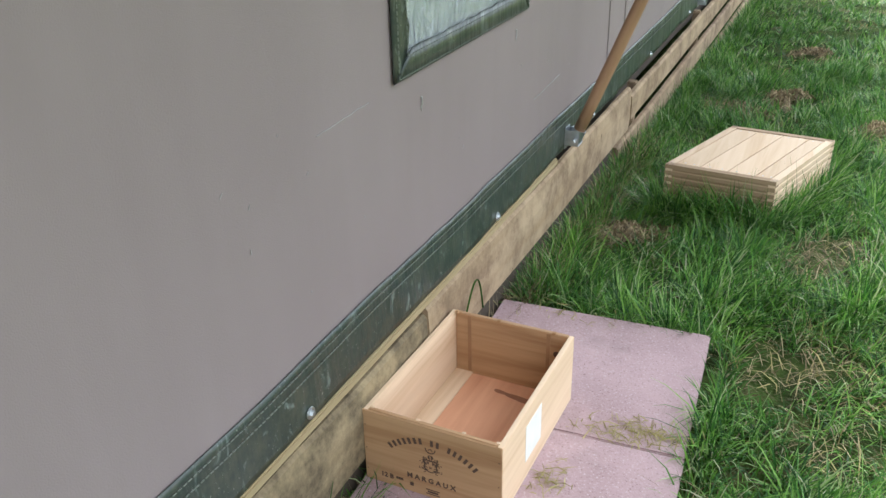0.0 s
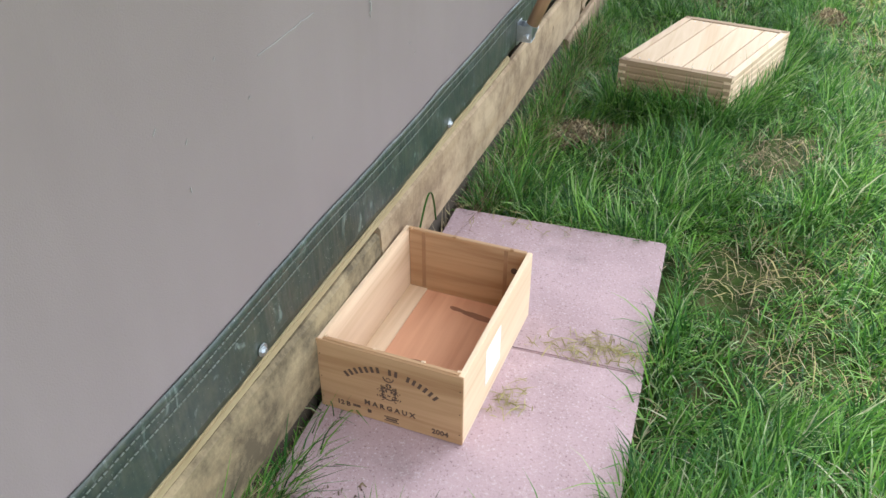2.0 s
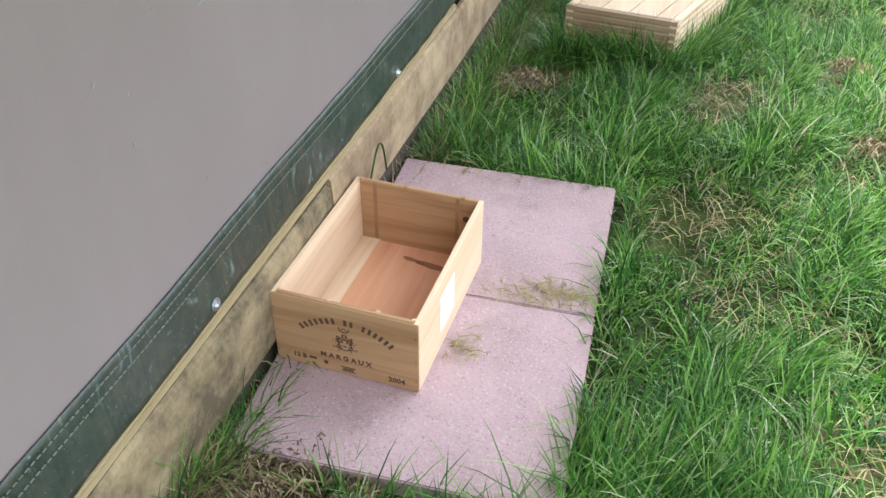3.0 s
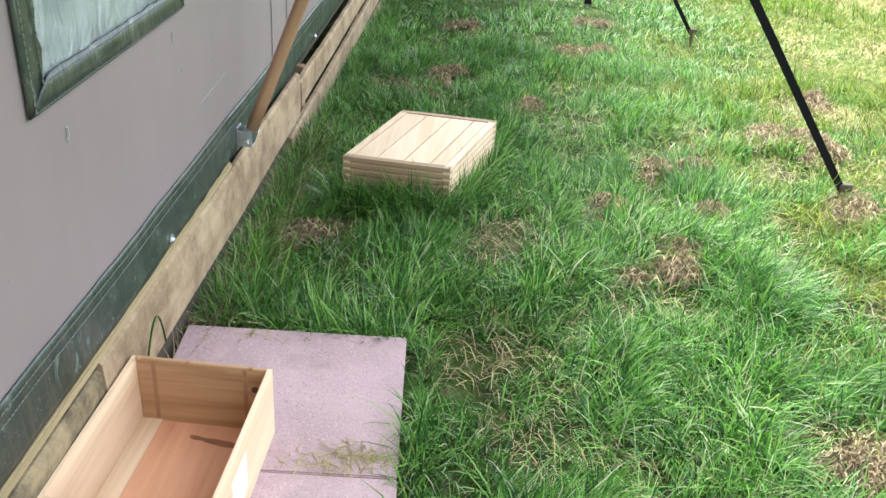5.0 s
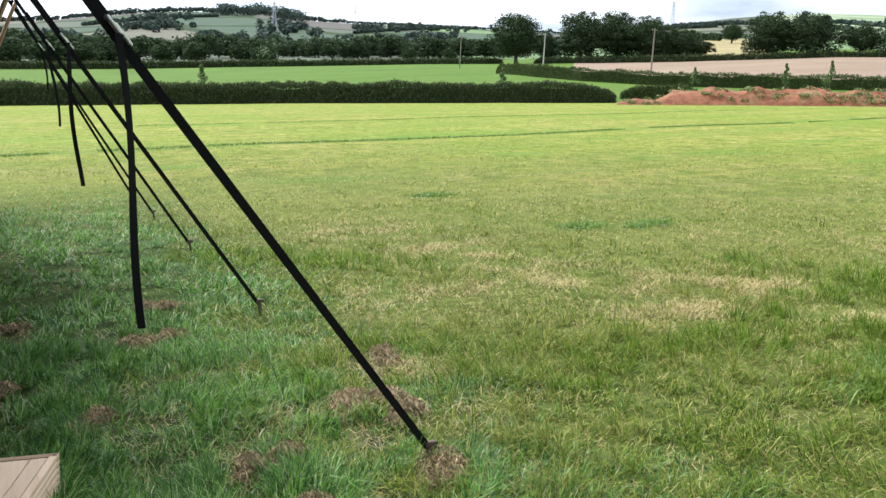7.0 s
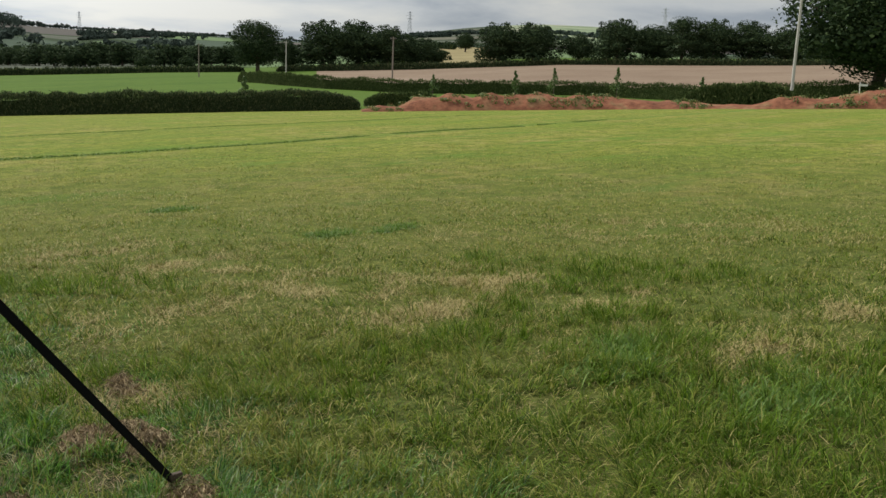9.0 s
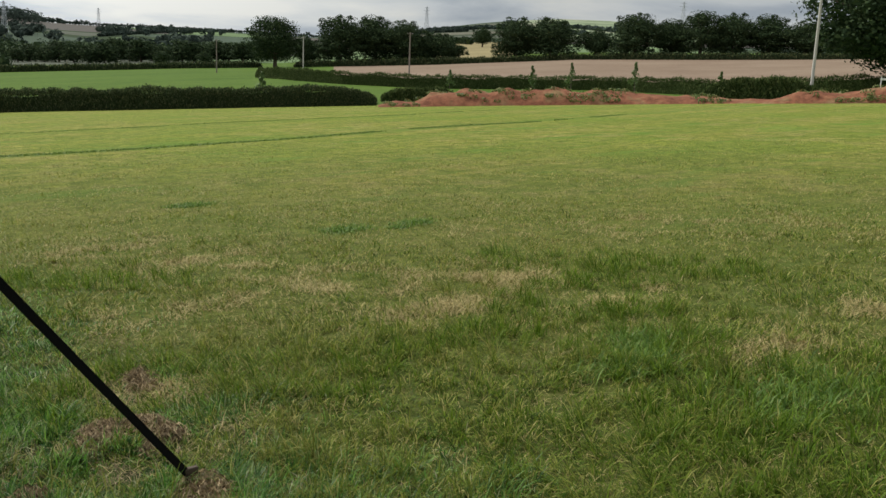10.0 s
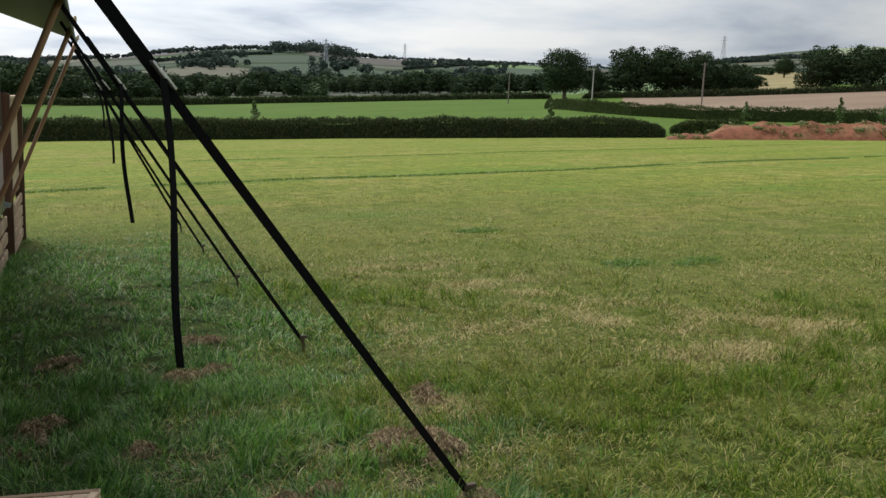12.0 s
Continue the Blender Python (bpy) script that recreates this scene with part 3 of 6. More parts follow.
def build_wall():
    bm = bmesh.new()
    ys = sorted(set([round(v, 3) for v in np.arange(WALL_Y0, WALL_Y1, 0.125)] + [WALL_Y1] + [w[0] + FRAME_W * 0.6 for w in WINDOWS] + [w[1] - FRAME_W * 0.6 for w in WINDOWS]))
    zs = sorted(set([round(v, 3) for v in np.arange(0.345, 2.5, 0.11)] + [w[2] + FRAME_W * 0.6 for w in WINDOWS] + [WINDOW_TOP - FRAME_W * 0.6, 2.5]))
    layers = []
    for back in (0.0, -0.006):
        layers.append([[bm.verts.new((WALL_X + wall_wave(y, z) + back, y, z)) for z in zs] for y in ys])
    for j in range(len(ys) - 1):
        for i in range(len(zs) - 1):
            cy, cz = (ys[j] + ys[j + 1]) / 2, (zs[i] + zs[i + 1]) / 2
            if any(w[0] + FRAME_W * 0.6 < cy < w[1] - FRAME_W * 0.6 and w[2] + FRAME_W * 0.6 < cz < WINDOW_TOP - FRAME_W * 0.6 for w in WINDOWS):
                continue
            a, b = layers
            bm.faces.new((a[j][i], a[j + 1][i], a[j + 1][i + 1], a[j][i + 1]))
            bm.faces.new((b[j][i + 1], b[j + 1][i + 1], b[j + 1][i], b[j][i]))
    return part("wall", bm, M_CANVAS, tent, "taupe canvas side wall, lightly scratched", True)


build_wall()
for y in (WALL_Y0, WALL_Y1):
    part("wall", boxed(BACK_X, WALL_X - 0.01, y - 0.012, y, DECK_Z, 2.75), M_CANVAS, tent)
part("wall", boxed(BACK_X - 0.012, BACK_X, WALL_Y0, WALL_Y1, DECK_Z, 2.5), M_CANVAS, tent)


def build_roof():
    bm = bmesh.new()
    ridge = ((EAVE_X + BACK_X - 0.78) / 2, 3.2)
    rake0, rake1 = WALL_Y0 - 0.5, 12.75
    ys = np.arange(rake0, rake1 + 0.01, 0.35)
    prof = [(EAVE_X, EAVE_Z - 0.10), (EAVE_X, EAVE_Z)] + [(EAVE_X + (ridge[0] - EAVE_X) * f, EAVE_Z + (ridge[1] - EAVE_Z) * f) for f in (0.12, 0.3, 0.5, 0.75, 1.0)]
    prof += [(2 * ridge[0] - x, z) for x, z in prof[-2::-1]]
    rows = []
    for y in ys:
        row = []
        for k, (x, z) in enumerate(prof):
            sag = -0.018 * (0.5 - 0.5 * math.cos((y - 4.26) / 2.76 * 2 * math.pi)) if k in (0, 1) else 0.012 * noise.noise(Vector((x * 0.9, y * 0.7, 0)))
            row.append(bm.verts.new((x, y, z + sag)))
        rows.append(row)
    for a, b in zip(rows, rows[1:]):
        for k in range(len(prof) - 1):
            bm.faces.new((a[k], a[k + 1], b[k + 1], b[k]))
    ob = part("roof", bm, M_ROOF, tent, "green canvas roof with a shallow overhang", True)
    s = ob.modifiers.new("thickness", "SOLIDIFY")
    s.thickness = 0.006
    return ob


build_roof()
# seams that run down from the eave to the trim band
for y, z0, w, mt in ((4.80, 0.50, 0.0012, M_SEAM), (5.06, 0.49, 0.0016, M_SEAM), (7.775, 0.49, 0.014, M_WEB), (8.2, 0.5, 0.004, M_SEAM), (10.55, 0.5, 0.006, M_SEAM)):
    bm = bmesh.new()
    ribbon(bm, [(WALL_X + wall_wave(y, z) + 0.003, y + 0.006 * noise.noise(Vector((z, y, 0))), z) for z in np.arange(z0, 2.45, 0.15)], w, 0.004, (0, 1, 0))
    part("seam", bm, mt, tent)


def build_band():
    bm = bmesh.new()
    ys = np.arange(WALL_Y0, WALL_Y1, 0.035)
    zs = [0.348, 0.365, 0.39, 0.42, 0.45, 0.475, 0.49]
    out, back = [], []
    for y in ys:
        rip = 0.35 + 0.65 * min(1, max(0, (y - 3.2) / 2.5))
        row, rb = [], []
        for z in zs:
            hang = (0.49 - z) / 0.14
            d = 0.006 + rip * hang * (0.008 * noise.noise(Vector((y * 6, z * 4, 2))) + 0.006 * noise.noise(Vector((y * 17, z * 3, 5)))) + 0.004 * hang
            zz = z + 0.006 * noise.noise(Vector((y * 2.3, 0, 4))) + (0.004 if z > 0.48 else 0) * noise.noise(Vector((y * 9, 1, 4)))
            row.append(bm.verts.new((WALL_X + d, y, zz)))
            rb.append(bm.verts.new((WALL_X + d - 0.003, y, zz)))
        out.append(row)
        back.append(rb)
    for j in range(len(ys) - 1):
        for i in range(len(zs) - 1):
            bm.faces.new((out[j][i], out[j + 1][i], out[j + 1][i + 1], out[j][i + 1]))
            bm.faces.new((back[j][i + 1], back[j + 1][i + 1], back[j + 1][i], back[j][i]))
        n = len(zs) - 1
        bm.faces.new((out[j][n], out[j + 1][n], back[j + 1][n], back[j][n]))
        bm.faces.new((out[j][0], back[j][0], back[j + 1][0], out[j + 1][0]))
    return part("trim_band", bm, M_BAND, tent, "dark green vinyl band, scuffed and spattered", True)


band = build_band()


def stitches(y0, y1, z, parent, x=WALL_X + 0.0105):
    """One row of thread, stitch by stitch."""
    bm = bmesh.new()
    y = y0
    while y < y1:
        zz = z + 0.006 * noise.noise(Vector((y * 2.3, 0, 4)))
        box(bm, x - 0.001, x + 0.0015, y, y + 0.0085, zz - 0.0007, zz + 0.0007)
        y += 0.0125 if y < 6.5 else 0.03
    return tagged(part("stitching", bm, M_THREAD, parent, "pale thread stitching"), kind="stuff")


stitches(1.2, 8.0, 0.474, band)
stitches(1.2, 8.0, 0.452, band, WALL_X + 0.012)


def screw_mesh():
    bm = bmesh.new()
    tube(bm, (0, 0, 0), (0.003, 0, 0), 0.014, 0.013, 14)
    tube(bm, (0.003, 0, 0), (0.009, 0, 0), 0.008, 0.0055, 6)
    me = bpy.data.meshes.new("screw")
    bm.to_mesh(me)
    bm.free()
    me.materials.append(M_STEEL)
    return me


screw = screw_mesh()
for k in range(12):
    piece("screw", screw, tent, pose(WALL_X + 0.011, 1.505 + 1.033 * k, 0.362 + 0.004 * (k % 2)))


def build_window(y0, y1, z0, z1):
    w = new("window")
    w.parent = tent
    w.matrix_basis = pose(WALL_X + 0.004, (y0 + y1) / 2, (z0 + z1) / 2)
    tagged(w, "clear plastic window with a green vinyl border")
    hy, hz = (y1 - y0) / 2, (z1 - z0) / 2
    # border: a puckered strip mitred at its corners
    bm = bmesh.new()
    for side in range(4):
        horizontal = side in (0, 2)
        half, other = (hy, hz) if horizontal else (hz, hy)
        sign = -1 if side in (0, 3) else 1
        steps = 40
        rows = []
        for i in range(steps + 1):
            s = -1 + 2 * i / steps
            row = []
            for f in (0.0, 0.08, 0.5, 1.0):
                across = other - f * FRAME_W + (0.006 * noise.noise(Vector((s * half * 22, side, y0))) if f == 1.0 else 0)
                along = s * (half - f * FRAME_W)
                d = 0.010 + 0.007 * f * noise.noise(Vector((along * 30, f * 2, side + z0))) - (0.008 if f == 0 else 0)
                p = (d, along, sign * across) if horizontal else (d, sign * across, along)
                row.append(bm.verts.new(p))
            rows.append(row)
        for a, b in zip(rows, rows[1:]):
            for k in range(3):
                bm.faces.new((a[k], a[k + 1], b[k + 1], b[k]))
    fr = part("frame", bm, M_BAND, w, "puckered green vinyl border", True)
    so = fr.modifiers.new("thickness", "SOLIDIFY")
    so.thickness = 0.003
    # two rows of thread on the border's edges
    bm = bmesh.new()
    for inset in (0.008, FRAME_W - 0.012):
        y = -hy + inset
        while y < hy - inset - 0.01:
            for z in (-hz + inset,):
                box(bm, 0.0125, 0.0145, y, y + 0.008, z - 0.001, z + 0.001)
            y += 0.0135
        z = -hz + inset
        while z < hz - inset - 0.01:
            for y in (-hy + inset, hy - inset):
                box(bm, 0.0125, 0.0145, y - 0.001, y + 0.001, z, z + 0.008)
            z += 0.0135
    tagged(part("stitching", bm, M_THREAD, w, "pale thread stitching"), kind="stuff")
    # wrinkled clear film
    bm = bmesh.new()
    ny, nz = 36, 36
    rows = []
    for j in range(ny + 1):
        row = []
        for i in range(nz + 1):
            y, z = (-1 + 2 * j / ny) * (hy - FRAME_W * 0.55), (-1 + 2 * i / nz) * (hz - FRAME_W * 0.55)
            edge = max(abs(y) / hy, abs(z) / hz)
            d = 0.004 + 0.006 * noise.noise(Vector((y * 5, z * 2.4, y0))) + 0.004 * edge ** 4 * noise.noise(Vector((y * 28, z * 28, 3)))
            row.append(bm.verts.new((d, y, z)))
        rows.append(row)
    for a, b in zip(rows, rows[1:]):
        for k in range(nz):
            bm.faces.new((a[k], b[k], b[k + 1], a[k + 1]))
    pn = part("pane", bm, M_PANE, w, "wrinkled clear plastic film", True)
    so = pn.modifiers.new("thickness", "SOLIDIFY")
    so.thickness = 0.001
    pn.visible_shadow = False
    # folds of the added curtain behind the film; mottled tone stands in for reflections
    bm = bmesh.new()
    rows = []
    for j in range(91):
        y = (-1 + 2 * j / 90) * hy
        d = -0.016 - 0.006 * noise.noise(Vector((y * 6, y0, 0)))
        rows.append((bm.verts.new((d, y, -hz)), bm.verts.new((d * 0.8, y, hz))))
    for a, b in zip(rows, rows[1:]):
        bm.faces.new((a[0], b[0], b[1], a[1]))
    cu = part("curtain", bm, M_CURTAIN, w, "added grey curtain behind the film, mottled in place of reflections", True)
    so = cu.modifiers.new("thickness", "SOLIDIFY")
    so.thickness = 0.003
    return w


for y0, y1, z0 in WINDOWS:
    build_window(y0, y1, z0, WINDOW_TOP)

# scratches and specks on the canvas
rnd = random.Random(4)


def mark(points, width):
    bm = bmesh.new()
    ribbon(bm, [(WALL_X + wall_wave(y, z) + 0.0022, y, z) for y, z in points], width * 0.8, 0.0012, (0, 0.7, 0.7))
    return part("mark", bm, M_MARK, tent)


for a, b, w in (((2.66, 0.907), (2.86, 0.915), 0.0018), ((3.90, 0.625), (4.165, 0.637), 0.003), ((4.64, 1.22), (4.72, 1.33), 0.004), ((4.98, 0.935), (5.09, 0.96), 0.003)):
    mark([(a[0] + (b[0] - a[0]) * f, a[1] + (b[1] - a[1]) * f + 0.004 * noise.noise(Vector((f * 6, a[0], 0)))) for f in np.linspace(0, 1, 9)], w)
for y, z in ((3.10, 0.847), (3.729, 0.868)):
    mark([(y - 0.004, z + 0.012), (y + 0.004, z + 0.012), (y + 0.006, z - 0.008), (y - 0.004, z - 0.012)], 0.004)
    mark([(y, z + 0.010), (y + 0.001, z - 0.022)], 0.0012)
for k in range(34):
    y, z = rnd.uniform(1.7, 5.5), rnd.uniform(0.53, 1.3)
    if y > 2.9 and z > 0.85:
        continue
    an, ln = rnd.uniform(0.6, 2.2), rnd.uniform(0.004, 0.012)
    mark([(y, z), (y + ln * math.cos(an), z + ln * math.sin(an))], rnd.uniform(0.001, 0.0022))

# ---------------------------------------------------------------- the deck under it
deck = thing("timber_deck", pose(0, 0, 0), "raised timber deck with rough pine skirting boards under a tent", "deck")
# near-black floor and joist put shade into the gaps between the boards
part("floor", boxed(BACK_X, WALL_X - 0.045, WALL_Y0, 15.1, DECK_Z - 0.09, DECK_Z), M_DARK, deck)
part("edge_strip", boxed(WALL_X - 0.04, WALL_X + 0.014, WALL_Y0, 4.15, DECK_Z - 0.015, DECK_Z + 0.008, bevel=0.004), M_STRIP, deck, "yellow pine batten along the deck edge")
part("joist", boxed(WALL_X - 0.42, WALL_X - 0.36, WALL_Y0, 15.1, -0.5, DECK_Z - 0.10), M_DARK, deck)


def skirting_board(length, seed, height=0.120, thick=0.026, bulge=0.0):
    """A rough sawn board along y, with uneven edges."""
    bm = bmesh.new()
    n = max(2, int(length / 0.12))
    rows = []
    for j in range(n + 1):
        y = length * j / n
        up = 0.008 * noise.noise(Vector((y * 1.7, seed, 0))) + 0.004 * noise.noise(Vector((y * 8, seed, 2)))
        lo = 0.006 * noise.noise(Vector((y * 1.4, seed, 5)))
        c = 0.006
        prof = [(0, lo), (thick - c, lo), (thick, lo + c), (thick + bulge * 0.8 + 0.003 * noise.noise(Vector((y * 6, seed, 9))), height * 0.3), (thick + bulge + 0.004 * noise.noise(Vector((y * 4, seed, 19))), height * 0.62), (thick, height + up - c * 1.5), (thick - c * 1.5, height + up), (0, height + up)]
        rows.append([bm.verts.new((x, y, z)) for x, z in prof])
    for a, b in zip(rows, rows[1:]):
        for k in range(len(a)):
            bm.faces.new((a[k], b[k], b[(k + 1) % len(a)], a[(k + 1) % len(a)]))
    bm.faces.new(rows[0])
    bm.faces.new(rows[-1][::-1])
    return bm


joints = [-3.6, 0.9, 3.07, 5.245, 8.9, 12.5]
for row in range(4):
    z = 0.158 - 0.186 * row
    cut = [j + (0.0 if row == 0 else 0.9 * row - 1.1) for j in joints]
    cut[-1] = 12.55
    for a, b in zip(cut, cut[1:]):
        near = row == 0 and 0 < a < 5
        if row == 1 and a < 4:
            continue
        # near length in the darker stained tone, the next in the paler pine
        ob = part("board", skirting_board(b - a - 0.008, row * 7 + a, 0.205 if near else 0.120, 0.020 if near else 0.026, 0.004 if near else 0.0), M_BOARD_DARK if near and a < 3 else M_BOARD, deck, "stained and weathered board, darker than its next length" if near and a < 3 else "")
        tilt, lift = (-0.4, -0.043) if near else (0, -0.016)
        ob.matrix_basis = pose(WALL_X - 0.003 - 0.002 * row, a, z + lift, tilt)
# added backing board, its near-black imitating the shade below the skirting
ob = part("board", skirting_board(6.6, 31.0, 0.26), M_DARK, deck, "near-black board set back under the deck, standing in for shade")
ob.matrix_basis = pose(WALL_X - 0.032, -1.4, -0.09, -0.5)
for y in (5.45, 7.2, 9.9, 12.3):
    part("joist_end", boxed(WALL_X - 0.05, WALL_X - 0.006, y - 0.025, y + 0.025, -0.45, DECK_Z - 0.06, bevel=0.003), M_BOARD, deck)

# open end of the deck: dark posts and a boarded balustrade
for y in (12.95, 14.95):
    g = land(WALL_X, y)
    part("post", boxed(WALL_X - 0.05, WALL_X + 0.06, y - 0.055, y + 0.055, g - 0.1, 1.62 if y < 14 else 1.45, bevel=0.006), M_POST, deck, "dark-stained square post")
plank_me = None
for k in range(13):
    ob = None
    if plank_me is None:
        ob = part("plank", boxed(0, 0.02, 0, 0.14, 0, 1.2, bevel=0.003), M_PANEL, deck)
        plank_me = ob.data
    else:
        ob = new("plank", plank_me)
        ob.parent = deck
    ob.matrix_basis = pose(WALL_X - 0.02, 13.03 + 0.145 * k, 0.34)
part("rail", boxed(WALL_X - 0.045, WALL_X + 0.03, 13.0, 14.9, 1.54, 1.585, bevel=0.006), M_PANEL, deck, "pale timber top rail")
for row in range(4):
    ob = part("board", skirting_board(1.86, row + 3.3), M_BOARD, deck)
    ob.matrix_basis = pose(WALL_X + 0.006, 13.02, 0.150 - 0.160 * row)


# ---------------------------------------------------------------- raking poles and guy straps
def build_pole(y):
    base = Vector((-0.672, y, 0.40))
    tip = Vector((EAVE_X - 0.012, y, EAVE_Z - 0.035))
    top = thing("tent_pole", pose(*base), "raking round wooden pole, varnished brown, in a steel shoe", "pole", "tent poles along the eave")
    d = tip - base
    length = d.length
    q = d.to_track_quat("Z", "Y").to_matrix().to_4x4()
    shaft = bmesh.new()
    tube(shaft, (0, 0, 0.0), (0, 0, length), 0.0215, 0.0195, 18, 14, 0.08)
    ob = part("shaft", shaft, M_POLE, top, "varnished brown wooden shaft", True)
    ob.matrix_basis = q
    peg = bmesh.new()
    tube(peg, (0, 0, length), (0, 0, length + 0.06), 0.016, 0.013, 10)
    tube(peg, (0, 0, length + 0.06), (0, 0, length + 0.105), 0.026, 0.008, 10)
    ob = part("finial", peg, M_PANEL, top, "pale turned wooden end above the eave")
    ob.matrix_basis = q
    shoe = bmesh.new()
    tube(shoe, (0, 0, -0.03), (0, 0, 0.022), 0.0245, 0.0245, 18)
    ob = part("shoe", shoe, M_STEEL, top, "galvanised steel shoe")
    ob.matrix_basis = q
    br = bmesh.new()
    box(br, -0.06, 0.022, -0.045, -0.039, -0.055, 0.03, bevel=0.002)
    box(br, -0.06, 0.022, 0.039, 0.045, -0.055, 0.03, bevel=0.002)
    box(br, -0.062, -0.056, -0.045, 0.045, -0.085, 0.045, bevel=0.002)
    box(br, -0.06, 0.022, -0.045, 0.045, -0.061, -0.055, bevel=0.002)
    bmesh.ops.scale(br, vec=(0.62, 0.58, 0.62), verts=br.verts)
    part("bracket", br, M_STEEL, top, "galvanised steel bracket screwed to the deck")
    bolt = bmesh.new()
    tube(bolt, (0, -0.056, -0.012), (0, 0.056, -0.012), 0.006, 0.006, 8)
    tube(bolt, (0, -0.062, -0.012), (0, -0.054, -0.012), 0.011, 0.011, 6)
    part("bolt", bolt, M_STEEL, top)
    return top


for y in (4.26, 6.95, 9.74, 12.5):
    build_pole(y)


def build_strap(y_top, anchor, tail_z, seed, wide=0.030):
    """A black webbing guy from the eave to a stake, with a ratchet buckle and a loose tail."""
    a = Vector((EAVE_X - 0.09, y_top, EAVE_Z + 0.01))
    b = Vector(anchor)
    root = thing("guy_strap", pose(*b), "black webbing guy strap with steel buckle and hanging tail", "strap", "guy straps along the tent")
    d = b - a
    side = d.cross(Vector((0, 1, 0))).normalized()
    f_b = (a.z - 1.76) / (a.z - b.z)
    buckle = a.lerp(b, f_b)
    loc = lambda p: Vector(p) - b
    bm = bmesh.new()
    ribbon(bm, [loc(a.lerp(b, f) - Vector((0, 0, 0.002 * math.sin(math.pi * f)))) for f in np.linspace(0, 1, 14)], wide, 0.003, side)
    part("webbing", bm, M_WEB, root)
    bm = bmesh.new()
    ribbon(bm, [loc(a.lerp(b, f) + Vector((0.004, 0, 0.006))) for f in np.linspace(f_b - 0.10, f_b + 0.03, 5)], wide + 0.002, 0.004, side)
    part("doubled_webbing", bm, M_WEB, root)
    bk = new("buckle")
    bk.parent = root
    bk.matrix_basis = Matrix.Translation(loc(buckle)) @ d.to_track_quat("Z", "Y").to_matrix().to_4x4()
    tagged(bk, "small steel cam buckle")
    part("plate", boxed(-0.03, 0.03, 0.004, 0.011, -0.03, 0.035, bevel=0.002), M_PLATE, bk)
    part("lever", boxed(-0.026, 0.026, 0.010, 0.017, 0.0, 0.075, bevel=0.002), M_PLATE, bk)
    bm = bmesh.new()
    tube(bm, (-0.034, 0.006, -0.02), (0.034, 0.006, -0.02), 0.005, 0.005, 8)
    part("pin", bm, M_STEEL, bk)
    # tail: hangs from the buckle with a slow twist
    bm = bmesh.new()
    rows = []
    n = 22
    for i in range(n + 1):
        f = i / n
        z = buckle.z - 0.02 - (buckle.z - tail_z) * f
        p = Vector((buckle.x + 0.020 + 0.055 * f + 0.012 * math.sin(f * 5 + seed), buckle.y - 0.035 + 0.02 * math.sin(f * 4 + seed * 2), z))
        an = 0.25 + 0.45 * math.sin(f * 4.2 + seed)
        s = Vector((math.cos(an), math.sin(an), 0))
        nn = Vector((-s.y, s.x, 0)) * 0.0015
        rows.append([bm.verts.new(loc(p + s * u + nn * w)) for u, w in ((-0.0115, -1), (0.0115, -1), (0.0115, 1), (-0.0115, 1))])
    for lo, hi in zip(rows, rows[1:]):
        for k in range(4):
            bm.faces.new((lo[k], lo[(k + 1) % 4], hi[(k + 1) % 4], hi[k]))
    bm.faces.new(rows[0][::-1])
    bm.faces.new(rows[-1])
    part("tail", bm, M_WEB, root, "loose black webbing tail")
    g = land(b.x, b.y) - b.z
    bm = bmesh.new()
    tube(bm, (0.0, 0, 0.0), (0.02, 0.0, -0.035), 0.010, 0.010, 8)
    tube(bm, (0.01, 0, 0.012), (0.045, 0.01, g - 0.12), 0.012, 0.012, 8)
    box(bm, -0.01, 0.045, -0.012, 0.012, 0.0, 0.022, bevel=0.003)
    part("stake", bm, M_DARK, root, "dark steel ground stake")
    return root


for y_top, anchor, tail_z, seed in ((4.30, (1.593, 4.871, 0.125), 0.91, 0.3), (6.95, (1.482, 7.45, 0.085), 0.97, 2.1), (9.74, (1.468, 10.215, -0.04), 1.10, 4.2), (12.5, (1.43, 12.626, -0.14), 1.3, 5.0)):
    build_strap(y_top, anchor, tail_z, seed, 0.030 if y_top < 5 else 0.026)
bm = bmesh.new()
rope_a, rope_b = Vector((EAVE_X - 0.05, 12.7, EAVE_Z)), Vector((1.40, 15.0, -0.21))
rope = thing("guy_strap", pose(*rope_b), "thin black webbing guy at the end of the tent", "strap", "guy straps along the tent")
ribbon(bm, [(rope_a - rope_b) * (1 - f) for f in np.linspace(0, 1, 6)], 0.032, 0.003, (0.87, 0, 0.5))
part("webbing", bm, M_WEB, rope)
bm = bmesh.new()
tube(bm, (0, 0, 0.02), (0.03, 0, -0.2), 0.012, 0.012, 8)
part("stake", bm, M_DARK, rope)


# ---------------------------------------------------------------- paving slabs
def build_slab(cx, cy, sx, sy, rz, z_top, tilt):
    bm = bmesh.new()
    box(bm, -sx / 2, sx / 2, -sy / 2, sy / 2, -0.05, 0, bevel=0.0035)
    for v in bm.verts:
        v.co += Vector((0.003 * noise.noise(v.co * 9 + Vector((cx, cy, 0))), 0.003 * noise.noise(v.co * 9 + Vector((3, cy, 0))), 0))
    ob = mesh_object("paving_slab", bm, M_PAVER)
    ob.matrix_basis = pose(cx, cy, z_top, tilt, 0.3, rz)
    return tagged(ob, "worn pink concrete paving slab lying in grass beside a tent", "paving slab", "paving slabs under the crate")


build_slab(-0.372, 3.347, 0.635, 0.577, 3.0, 0.055, 0.0)
build_slab(-0.366, 2.7665, 0.688, 0.580, 3.0, 0.056, -0.1)


